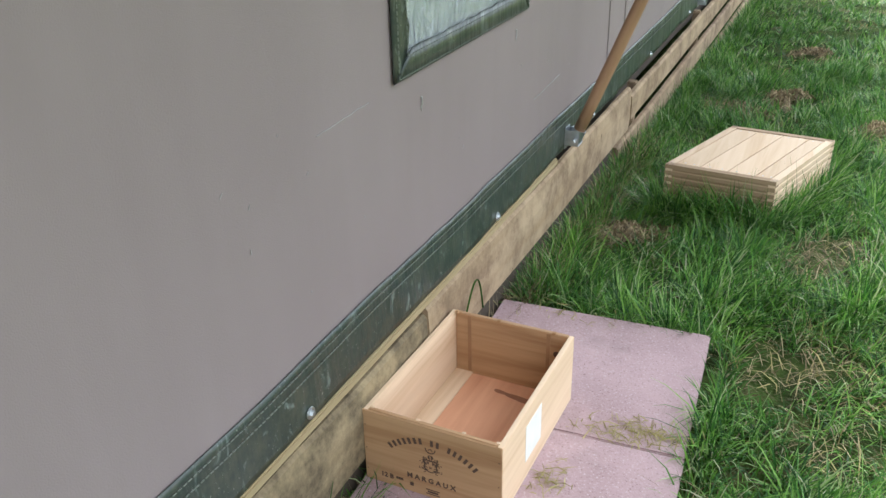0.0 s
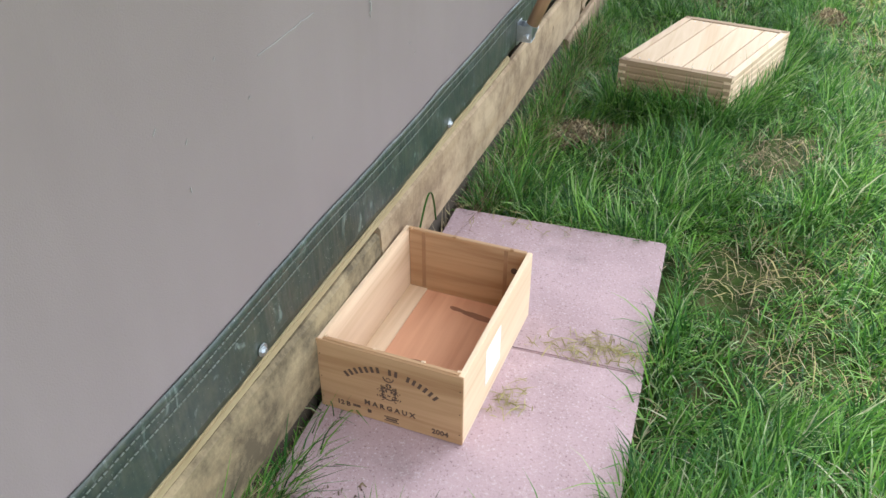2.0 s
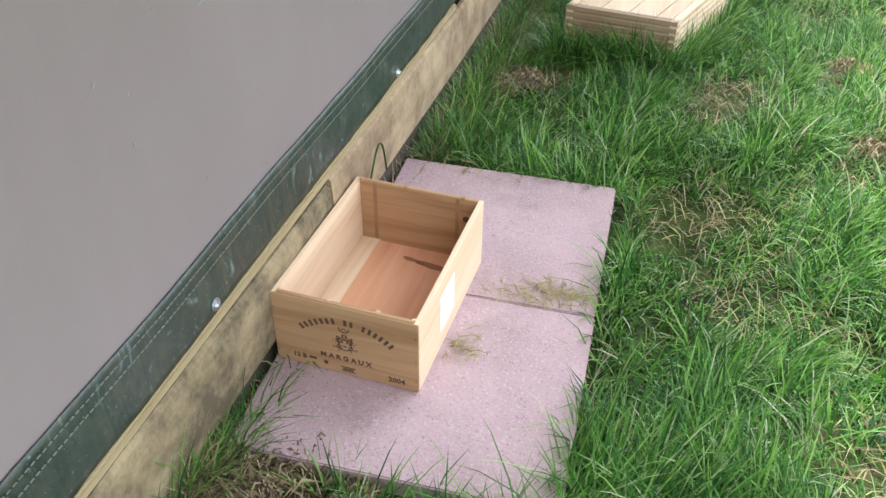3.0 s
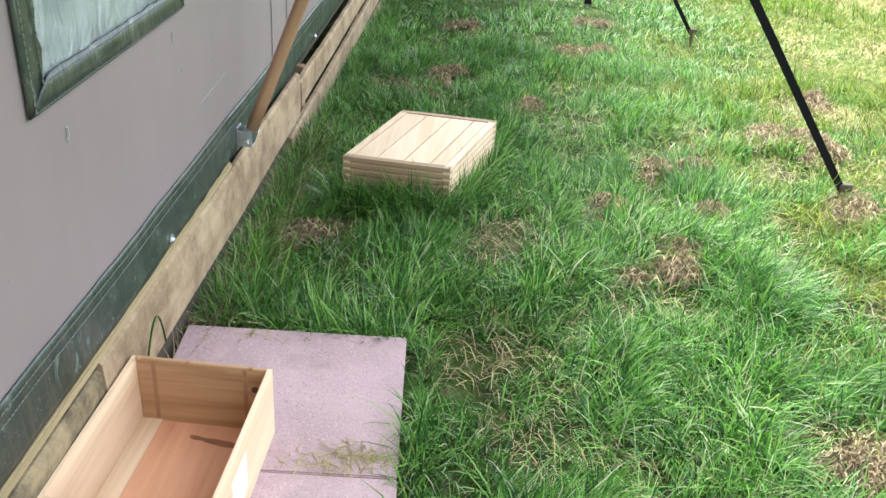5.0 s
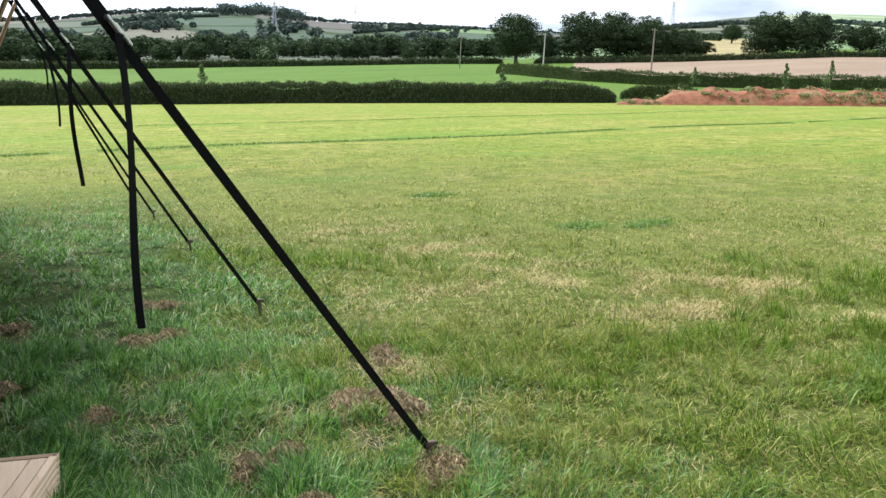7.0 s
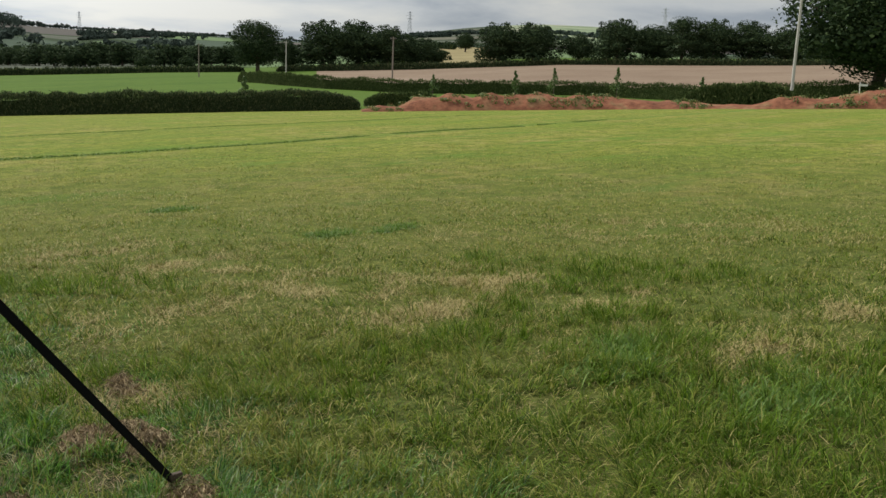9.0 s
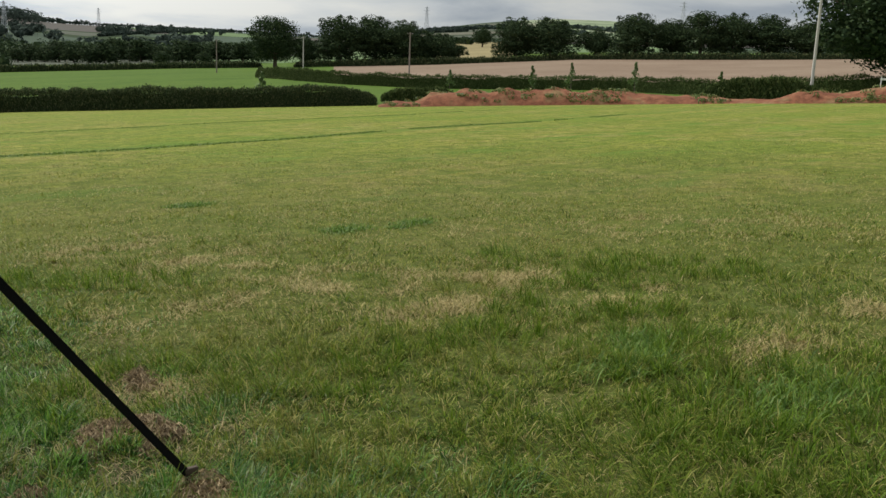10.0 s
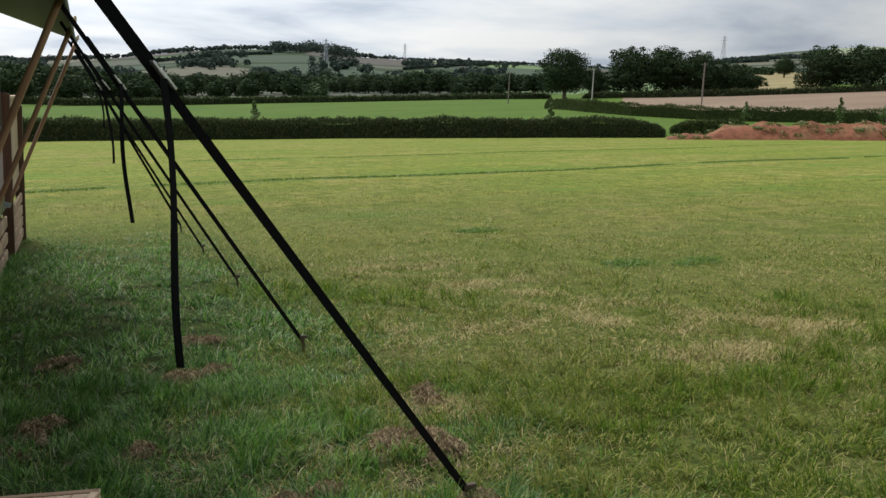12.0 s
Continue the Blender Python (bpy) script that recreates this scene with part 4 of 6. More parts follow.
# ---------------------------------------------------------------- wooden wine crate
def letters(text, size, mat_, parent, m):
    cu = bpy.data.curves.new("lettering", "FONT")
    cu.body, cu.size, cu.align_x, cu.align_y, cu.extrude, cu.resolution_u = text, size, "CENTER", "CENTER", 0.0004, 2
    cu.offset = 0.0005
    cu.materials.append(mat_)
    ob = new("lettering", cu)
    ob.parent = parent
    ob.matrix_basis = m
    return tagged(ob, "dark brown stencilled lettering")


def build_crate():
    W, L, Hh, T = 0.337, 0.476, 0.195, 0.0125
    crate = thing("wine_crate", pose(-0.5265, 2.9565, 0.0585, 0, 0, -1.3), "open empty pine wine crate standing on a paving slab", "crate")
    x, y = W / 2, L / 2
    part("floor", boxed(-x + T, x - T, -y + 0.002, y - 0.002, 0.004, 0.012), M_CRATE_FLOOR, crate, "pinkish plywood floor with brown stains")
    for s in (-1, 1):
        part("batten", boxed(min(s * (x - T), s * (x - T - 0.05)), max(s * (x - T), s * (x - T - 0.05)), -y + T, y - T, 0.0125, 0.0165, bevel=0.001), M_CRATE_Y, crate)
        xs = sorted((s * x, s * (x - T)))
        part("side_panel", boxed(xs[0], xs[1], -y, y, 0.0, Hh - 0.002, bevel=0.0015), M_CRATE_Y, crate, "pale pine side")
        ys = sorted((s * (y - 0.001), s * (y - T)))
        part("end_panel", boxed(-x + T + 0.0005, x - T - 0.0005, ys[0], ys[1], 0.001, Hh, bevel=0.0015), M_CRATE_SHADED, crate, "pine end panel")
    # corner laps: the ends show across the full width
    part("end_face", boxed(-x, x, -y - 0.0042, -y - 0.0005, 0.0, Hh, bevel=0.001), M_CRATE_SHADED, crate, "pine front with stencilled printing")
    for px in (-0.115, 0.105):
        bm = bmesh.new()
        box(bm, px - 0.005, px + 0.005, y - T - 0.0016, y - T - 0.0002, 0.02, Hh - 0.004)
        part("slot", bm, M_GROOVE, crate, "dark vertical slot inside the end")
    for px in (-0.15, -0.035, 0.075, 0.155):
        part("splinter", boxed(px - 0.005, px + 0.004, -y + T - 0.004, -y + T + 0.003, Hh - 0.006, Hh + 0.0015, bevel=0.001), M_CRATE_Y, crate)
    for px in (-0.15, -0.03, 0.12):
        part("splinter", boxed(px - 0.005, px + 0.004, y - T - 0.004, y - T + 0.004, Hh - 0.003, Hh + 0.005, bevel=0.001), M_CRATE_SHADED, crate)
    # stains and knots on the floor
    for cx, cy, a, b, n in ((0.06, 0.165, 0.055, 0.010, 5), (0.0, 0.175, 0.03, 0.007, 8), (-0.01, -0.045, 0.028, 0.005, 2), (0.03, -0.05, 0.006, 0.004, 3)):
        bm = bmesh.new()
        ring = []
        for k in range(20):
            an = 2 * math.pi * k / 20
            rr = 1 + 0.45 * noise.noise(Vector((math.cos(an) * 1.5, math.sin(an) * 1.5, n)))
            ring.append(bm.verts.new((cx + a * rr * math.cos(an), cy + b * rr * math.sin(an) - 0.12 * a * math.cos(an), 0.0126)))
        bm.faces.new(ring)
        part("stain", bm, M_STAIN, crate)
    bm = bmesh.new()
    tube(bm, (0.128, y - T - 0.001, 0.135), (0.128, y - T - 0.0002, 0.135), 0.009, 0.009, 12)
    part("knot", bm, M_INK, crate)
    # plain white patch on the long side
    part("white_patch", boxed(x + 0.0003, x + 0.0012, -0.10, 0.0, 0.05, 0.15), M_WHITE, crate, "blank white patch on the crate side")
    # printing on the front: name arc and crest as plain shapes, the rest as words
    face = -y - 0.0046
    front = lambda px, pz, turn=0: Matrix.Translation((px, face, pz)) @ Euler((radians(90), 0, 0)).to_matrix().to_4x4() @ pose(0, 0, 0, 0, 0, turn)
    widths = [1, 1, 1, 1, 1, 1, 1, 0, 1, 1, 0, 1, 1, 1, 1, 1, 1]
    total = len(widths) - 1
    for k, w in enumerate(widths):
        if not w:
            continue
        an = radians(-41 + 82 * k / total)
        cx, cz = 0.004 + 0.158 * math.sin(an), 0.004 + 0.150 * math.cos(an)
        bm = boxed(-0.0033, 0.0033, -0.0078, 0.0078, -0.0003, 0.0003)
        ob = part("print_bar", bm, M_INK, crate)
        ob.matrix_basis = front(cx, cz, -math.degrees(an))
    crest = bmesh.new()
    rr = random.Random(9)
    def arc(cx, cz, r, a0, a1, wide=0.0016):
        pts = [(cx + r * math.cos(a0 + (a1 - a0) * k / 8), cz + r * math.sin(a0 + (a1 - a0) * k / 8), 0) for k in range(9)]
        ribbon(crest, pts, wide, 0.0006, (pts[4][0] - cx, pts[4][1] - cz, 0.0))

    for k in range(34):
        an, r = rr.uniform(0, math.pi), rr.uniform(0.25, 1) ** 0.7
        cx, cz, a0 = 0.032 * r * math.cos(an), -0.016 + 0.042 * r * math.sin(an) + rr.uniform(-0.006, 0.004), rr.uniform(0, 6.28)
        size, sweep = rr.uniform(0.003, 0.008), rr.uniform(1.2, 2.4)
        for side in (-1, 1):
            arc(side * abs(cx), cz, size, a0 if side > 0 else math.pi - a0, a0 + sweep if side > 0 else math.pi - a0 - sweep)
    arc(0, -0.004, 0.015, math.pi, 2 * math.pi, 0.0022)
    for side in (-1, 1):
        box(crest, side * 0.015 - 0.0011, side * 0.015 + 0.0011, -0.004, 0.014, -0.0003, 0.0005)
    box(crest, -0.015, 0.015, 0.0125, 0.0147, -0.0003, 0.0005)
    arc(0, 0.046, 0.012, math.pi, 2 * math.pi, 0.0026)
    arc(0, 0.040, 0.005, 0, math.pi, 0.0018)
    ob = part("print_crest", crest, M_INK, crate, "plain stencilled crest")
    ob.matrix_basis = front(0.0, 0.092)
    letters("M A R G A U X", 0.0185, M_INK, crate, front(0.0, 0.047))
    letters("12 B", 0.018, M_INK, crate, front(-0.112, 0.026))
    letters("2004", 0.0195, M_INK, crate, front(0.118, 0.019))
    for cx, cz, w, h in ((-0.080, 0.028, 0.018, 0.006), (-0.049, 0.023, 0.009, 0.009), (0.004, 0.022, 0.034, 0.002), (0.004, 0.010, 0.034, 0.002), (0.004, 0.016, 0.026, 0.0045)):
        ob = part("print_bar", boxed(-w / 2, w / 2, -h / 2, h / 2, -0.0004, 0.0004), M_INK, crate)
        ob.matrix_basis = front(cx, cz)
    # small nails along the front edges
    bm = bmesh.new()
    for pz in (0.03, 0.09, 0.155):
        for s in (-1, 1):
            tube(bm, (s * (x - 0.006), -y - 0.0048, pz), (s * (x - 0.006), -y - 0.004, pz), 0.0014, 0.0014, 6)
    part("nails", bm, M_DARK, crate)
    return crate


build_crate()


# ---------------------------------------------------------------- decking step
def groove_profile(depth, n, face0, face1):
    """Points down a grooved face, from the top edge to the bottom."""
    pts = []
    for k in range(n):
        a = face0 + (face1 - face0) * k / n
        b = face0 + (face1 - face0) * (k + 1) / n
        pts += [(0, a), (0, a + (b - a) * 0.55), (-depth, a + (b - a) * 0.7), (-depth, a + (b - a) * 0.88)]
    return pts + [(0, face1)]


def build_step():
    u, v = Vector((0.412, -0.030, -0.004)), Vector((0.174, 0.572, -0.004))
    step = thing("wooden_step", pose(-0.408, 4.588, 0.207), "low step box of fresh ridged decking boards standing in grass", "step")
    un, vn = u.normalized(), v.normalized()
    ul, vl = u.length, v.length
    warp = Matrix(((un.x, vn.x, 0, 0), (un.y, vn.y, 0, 0), (un.z, vn.z, 1, 0), (0, 0, 0, 1)))

    def put(name, bm, mt, label=""):
        bmesh.ops.transform(bm, matrix=warp, verts=bm.verts)
        return part(name, bm, mt, step, label)

    T, Hh = 0.028, 0.215
    # four grooved sides, front and back in the shade-darkened wood
    for k in range(4):
        length = ul if k % 2 == 0 else vl
        bm = bmesh.new()
        prof = groove_profile(0.0026, 8, 0.0, -Hh)
        ends = []
        for s in (0.001, length - 0.001):
            row = []
            for d, z in prof + [(-T, -Hh), (-T, 0)]:
                if k == 0:
                    p = (s, -d, z)
                elif k == 1:
                    p = (ul + d, s, z)
                elif k == 2:
                    p = (s, vl + d, z)
                else:
                    p = (-d, s, z)
                row.append(bm.verts.new(p))
            ends.append(row)
        m = len(ends[0])
        for i in range(m):
            bm.faces.new((ends[0][i], ends[0][(i + 1) % m], ends[1][(i + 1) % m], ends[1][i]))
        bm.faces.new(ends[0])
        bm.faces.new(ends[1][::-1])
        bmesh.ops.recalc_face_normals(bm, faces=bm.faces)
        put("side_board", bm, M_STEP_SHADED if k % 2 == 0 else M_STEP_Y, "ridged decking side board")
    # boards on top, let in between the sides, with ridged ends
    edges = [T + 0.002, 0.120, 0.222, 0.324, ul - T - 0.002]
    for a, b in zip(edges, edges[1:]):
        bm = bmesh.new()
        n = 8
        y0, y1 = T + 0.004, vl - T - 0.004
        low, high = [], []
        for yy, store in ((y0, low), (y1, high)):
            for k in range(n + 1):
                xx = a + 0.0022 + (b - a - 0.0044) * k / n
                notch = 0.0035 if k % 2 else 0.0
                store.append((bm.verts.new((xx, yy + (notch if store is low else -notch), -0.002)), bm.verts.new((xx, yy, -0.028))))
        for k in range(n):
            bm.faces.new((low[k][0], low[k + 1][0], high[k + 1][0], high[k][0]))
            bm.faces.new((low[k][1], low[k + 1][1], low[k + 1][0], low[k][0]))
            bm.faces.new((high[k + 1][1], high[k][1], high[k][0], high[k + 1][0]))
        bm.faces.new((low[0][1], low[0][0], high[0][0], high[0][1]))
        bm.faces.new((low[n][0], low[n][1], high[n][1], high[n][0]))
        put("top_board", bm, M_STEP_Y)
    for xx in (0.055, 0.09, 0.15, 0.195, 0.25, 0.295, 0.345, 0.375):
        for yy in (0.05, vl - 0.05):
            put("screw_head", tube(bmesh.new(), (xx, yy, -0.0036), (xx, yy, -0.0012), 0.003, 0.003, 8), M_STEEL)
    return step


build_step()


# ---------------------------------------------------------------- grass
def keep_clear(x, y, pad=0.0):
    """True where no grass roots: under the slabs, the step and the tent."""
    out = x < WALL_X + 0.035
    out |= (x < -0.3) & (y > 2.55) & (y < 3.4)
    out |= (x > -0.675 - pad) & (x < -0.045 + pad) & (y > 2.47 - pad) & (y < 3.635 + pad)
    lx, ly = x + 0.408, y - 4.588
    w = ly / 0.572
    s = (lx - 0.174 * w) / 0.412
    out |= (s > -0.02) & (s < 1.02) & (w > -0.02) & (w < 1.02)
    return out


def land_array(x, y):
    return np.array([land(a, b) for a, b in zip(x, y)])


def blades(name, rng, x, y, height, width, lean, mat_, label, category="grass", wander=None, steps=2):
    """One mesh of arching blades: each rises from its root, bends over along an arc and ends in a point."""
    n = len(x)
    z = land_array(x, y) - 0.008
    yaw = rng.uniform(0, 2 * np.pi, n) if wander is None else wander
    dx, dy = np.cos(yaw), np.sin(yaw)
    turn = rng.uniform(-0.9, 0.9, n)
    qx, qy = -dy * np.cos(turn) - dx * np.sin(turn), dx * np.cos(turn) - dy * np.sin(turn)
    start = np.clip(0.08 + 0.34 * lean + rng.normal(0, 0.10, n), 0.02, 1.0)
    curl = np.clip(0.35 + 0.85 * lean + rng.normal(0, 0.25, n), 0.12, 2.0)
    long = height * 1.22
    rows = ((0.0, 1.0), (0.55, 0.85)) if steps == 2 else ((0.0, 0.9), (0.42, 1.0), (0.76, 0.62))
    v = np.zeros((n, 2 * steps + 1, 3), dtype=np.float32)
    for k in range(2 * steps + 1):
        f, wd = rows[k // 2] if k < 2 * steps else (1.0, 0.0)
        sgn = -1 if k % 2 == 0 else 1
        a = start + curl * f
        along, up = long * (np.cos(start) - np.cos(a)) / curl, long * (np.sin(a) - np.sin(start)) / curl
        v[:, k, 0] = x + dx * along + qx * width * 0.5 * wd * sgn
        v[:, k, 1] = y + dy * along + qy * width * 0.5 * wd * sgn
        v[:, k, 2] = z + np.maximum(up, 0.004 + 0.004 * f)
    base = np.arange(n)[:, None] * (2 * steps + 1)
    quads = np.concatenate([base + np.array([[2 * k, 2 * k + 1, 2 * k + 3, 2 * k + 2]]) for k in range(steps - 1)])
    tris = base + np.array([[2 * steps - 2, 2 * steps - 1, 2 * steps]])
    ob = new(name, array_mesh(name, v.reshape(-1, 3), tris, quads, mat_))
    return tagged(ob, label, category, kind="stuff")


def soft_noise(x, y, scale, seed):
    return np.array([noise.noise(Vector((a * scale, b * scale, seed))) for a, b in zip(x, y)])


rng = np.random.default_rng(7)
# middles of the dug or dead spots: x, y, reach
BARE = [(1.62, 4.70, 0.11), (1.66, 4.82, 0.07), (0.80, 4.20, 0.10), (0.85, 4.30, 0.06), (0.88, 5.09, 0.09), (1.03, 4.63, 0.07), (0.64, 4.65, 0.08), (1.55, 5.62, 0.12), (1.70, 5.55, 0.10), (1.93, 6.25, 0.10), (-0.34, 6.1, 0.12), (-0.10, 6.4, 0.10), (-0.04, 6.52, 0.07), (0.66, 7.1, 0.09), (0.89, 7.15, 0.08), (-0.03, 7.7, 0.10), (1.06, 5.14, 0.06), (-0.50, 4.28, 0.11), (1.74, 5.4, 0.08), (0.87, 8.0, 0.09), (-0.62, 2.35, 0.11), (-0.5, 2.2, 0.10), (-0.62, 2.05, 0.11), (-0.47, 2.33, 0.08), (-0.64, 2.22, 0.09), (1.1, 3.2, 0.08), (0.35, 5.9, 0.08)]


def dead(x, y):
    d = np.zeros(len(x), dtype=bool)
    for bx, by, br in BARE:
        d |= (x - bx) ** 2 + (y - by) ** 2 < (br * 1.0) ** 2
    return d


def scatter(n, x0, x1, y0, y1):
    return rng.uniform(x0, x1, n), rng.uniform(y0, y1, n)


def lush_edge(y):
    return 1.75 + 0.25 * np.sin(y * 0.9) + 0.15 * np.sin(y * 2.3 + 1) + 0.65 * np.clip((6.2 - y) / 1.8, 0, 1)


def tufts(count, per, x0, x1, y0, y1, spread):
    """Blades in tufts that fan out from their middles: x, y, the way each leans, and how far out it stands."""
    cx, cy = rng.uniform(x0, x1, count), rng.uniform(y0, y1, count)
    size = rng.uniform(0.5, 1.5, count)
    k = np.repeat(np.arange(count), per)
    an = rng.uniform(0, 2 * np.pi, len(k))
    out = np.abs(rng.normal(0, 1, len(k)))
    x = cx[k] + np.cos(an) * out * spread * size[k]
    y = cy[k] + np.sin(an) * out * spread * size[k]
    return x, y, an + rng.normal(0, 0.6, len(k)), out, size[k]


# long grass beside the tent: tufts that arch over one another, with hollows of thatch between them
for count, y0, y1, x1, wide, spread, steps in ((8400, 1.5, 4.2, 2.8, 0.0039, 0.022, 3), (8800, 4.2, 7.5, 2.9, 0.0046, 0.026, 2), (6600, 7.5, 17.0, 2.8, 0.0070, 0.036, 2)):
    x, y, way, out, big = tufts(count, 16, -0.69, x1, y0, y1, spread)
    n = len(x)
    clump = soft_noise(x, y, 2.6, 1.0) + 0.75 * soft_noise(x, y, 6.5, 61.0)
    ok = ~keep_clear(x, y, 0.022) & ~(dead(x, y) & (rng.random(n) < 0.85)) & (rng.random(n) < 0.80 + 1.1 * clump) & (x < lush_edge(y) - 0.1 + rng.normal(0, 0.55, n)) & (rng.random(n) < (17.0 - y) / 5)
    x, y, way, out, big, clump = x[ok], y[ok], way[ok], out[ok], big[ok], clump[ok]
    m = len(x)
    lodged = 5.5 * soft_noise(x, y, 1.7, 71.0)
    way = np.where(rng.random(m) < 0.5, lodged + rng.normal(0, 0.45, m), way)
    h = rng.uniform(0.048, 0.118, m) * (0.7 + 0.35 * big) * np.clip(1 + 0.9 * clump, 0.45, 1.7) * (1.0 + 0.3 * (rng.random(m) > 0.93)) * np.clip((17 - y) / 5, 0.3, 1) * np.clip(1.15 - 0.55 * (x - lush_edge(y) + 0.9), 0.55, 1) * np.clip(1.15 - 0.08 * (y - 2), 0.6, 1)
    blades("long_grass", rng, x, y, h, rng.uniform(0.5, 1.3, m) * wide, np.clip(0.55 + 0.40 * out + rng.normal(0, 0.35, m), 0.1, 1.9), M_LONG, "lush uncut green grass beside the tent", wander=way, steps=steps)
# dead stalks matted through the roots of the long grass
x, y, way, out, big = tufts(5200, 7, -0.66, 2.2, 1.6, 7.5, 0.12)
n = len(x)
ok = ~keep_clear(x, y, 0.01) & (rng.random(n) < 0.35 - 1.4 * soft_noise(x, y, 2.6, 1.0)) & (rng.random(n) < (8.5 - y) / 4)
x, y = x[ok], y[ok]
m = len(x)
blades("thatch", rng, x, y, rng.uniform(0.05, 0.11, m), rng.uniform(0.0014, 0.0028, m), rng.uniform(1.0, 1.9, m), M_DRY, "dead grey-brown stalks matted under the long grass")
# longer fringe where the mower cannot reach: round the step, the slabs and along the boards
fx, fy = [], []
for u0, v0, u1, v1, n in ((-0.02, -0.07, 1.04, -0.07, 2400), (1.07, -0.05, 1.07, 1.0, 900), (-0.07, -0.05, -0.07, 1.0, 700)):
    f = rng.random(n)
    uu, vv = u0 + (u1 - u0) * f + rng.normal(0, 0.025, n), v0 + (v1 - v0) * f + rng.normal(0, 0.045, n)
    fx.append(-0.408 + 0.412 * uu + 0.174 * vv)
    fy.append(4.588 - 0.030 * uu + 0.572 * vv)
n = 900
fx.append(-0.685 + np.abs(rng.normal(0, 0.03, n)))
fy.append(rng.uniform(1.2, 3.2, n))
n = 9000
fx.append(-0.672 + np.abs(rng.normal(0, 0.05, n)))
fy.append(rng.uniform(3.7, 13.0, n))
n = 170
fx.append(-0.018 + np.abs(rng.normal(0, 0.025, n)))
fy.append(rng.uniform(2.3, 3.65, n))
n = 220
fx.append(rng.uniform(-0.7, 0.0, n))
fy.append(3.645 + np.abs(rng.normal(0, 0.025, n)))
n = 70
fx.append(rng.uniform(-0.35, -0.03, n))
fy.append(2.455 - np.abs(rng.normal(0, 0.03, n)))
n = 260
fx.append(rng.uniform(-0.69, -0.66, n))
fy.append(rng.uniform(2.45, 3.1, n))
n = 3600
fx.append(-0.683 + np.abs(rng.normal(0, 0.04, n)))
fy.append(rng.uniform(3.66, 5.4, n))
x, y = np.concatenate(fx), np.concatenate(fy)
ok = ~keep_clear(x, y, 0.0)
n = 280
x, y = np.concatenate([x[ok], rng.uniform(-0.705, -0.66, n)]), np.concatenate([y[ok], 2.80 - 0.6 * rng.random(n) ** 0.9])
m = len(x)
by_boards = (x < -0.655) & (y < 2.85)
by_step = (x > -0.5) & (x < 0.35) & (y > 4.4) & (y < 5.3)
blades("fringe_grass", rng, x, y, rng.uniform(0.06, 0.155, m) * np.where(by_step, 1.42, np.where(by_boards, 1.3, 1.0)), rng.uniform(0.0028, 0.0052, m), rng.uniform(0.25, 1.3, m), M_LONG, "longer uncut grass fringe round step, slabs and boards")
n = 13000
x = -0.69 + np.abs(rng.normal(0, 0.055, n))
y = rng.uniform(1.2, 5.4, n)
ok = ~keep_clear(x, y, 0.0)
n = 2600
x, y = np.concatenate([x[ok], rng.uniform(-0.705, -0.66, n)]), np.concatenate([y[ok], 2.7 - 1.1 * rng.random(n) ** 0.7])
m = len(x)
blades("dead_fringe", rng, x, y, rng.uniform(0.05, 0.17, m) * np.where(y < 2.75, 0.75, 1.0), rng.uniform(0.0015, 0.0035, m), rng.uniform(0.5, 1.7, m), M_DRY, "dead tangled grass against the boards")
stalk = bmesh.new()
ribbon(stalk, [(-0.686 + 0.02 * math.sin(2 * f), 3.40 - 0.17 * f, 0.10 + 0.19 * math.sin(math.pi * (0.08 + 0.72 * f))) for f in np.linspace(0, 1, 14)], 0.005, 0.0012, (1, 0, 0.2))
tagged(mesh_object("grass_stalk", stalk, M_LONG), "single long grass stalk bent over beside the boards", "grass", kind="stuff")
# rough, lying grass at the edge of the mown field
HAY = [(3.2, 11.0, 0.5), (3.5, 10.2, 0.5), (3.65, 9.2, 0.45), (3.75, 8.5, 0.5), (4.1, 7.7, 0.55), (4.3, 7.0, 0.45), (4.4, 6.5, 0.4), (5.0, 7.2, 0.5), (5.3, 6.8, 0.3), (4.2, 6.25, 0.35), (5.15, 6.0, 0.25), (5.6, 5.8, 0.25), (2.7, 7.7, 0.4), (1.9, 6.1, 0.3), (6.6, 4.3, 0.3), (5.1, 4.3, 0.3), (8.5, 7.6, 0.6), (7.2, 8.6, 0.7), (9.6, 6.4, 0.7)]


def hay(x, y):
    """How much straw lies at a place, 0 to 1."""
    d = np.zeros(len(x))
    for bx, by, br in HAY:
        d = np.maximum(d, np.exp(-((x - bx) ** 2 + (y - by) ** 2) / (br * 0.8) ** 2))
    return d


def ring_tufts(count, per, r0, r1, power, spread):
    """Tufts round the standing place, thicker close by."""
    x, y, way, out, big = tufts(count, per, 0, 1, 0, 1, 0.0)
    k = np.repeat(np.arange(count), per)
    r = (r0 + (r1 - r0) * rng.random(count) ** power)[k]
    az = np.radians(rng.uniform(-4, 82, count))[k]
    an = rng.uniform(0, 2 * np.pi, len(k))
    wide = spread * big * out * (1 + 0.08 * r)
    return 0.15 + r * np.sin(az) + np.cos(an) * wide, 1.7 + r * np.cos(az) + np.sin(an) * wide, an + rng.normal(0, 0.6, len(k)), out, big


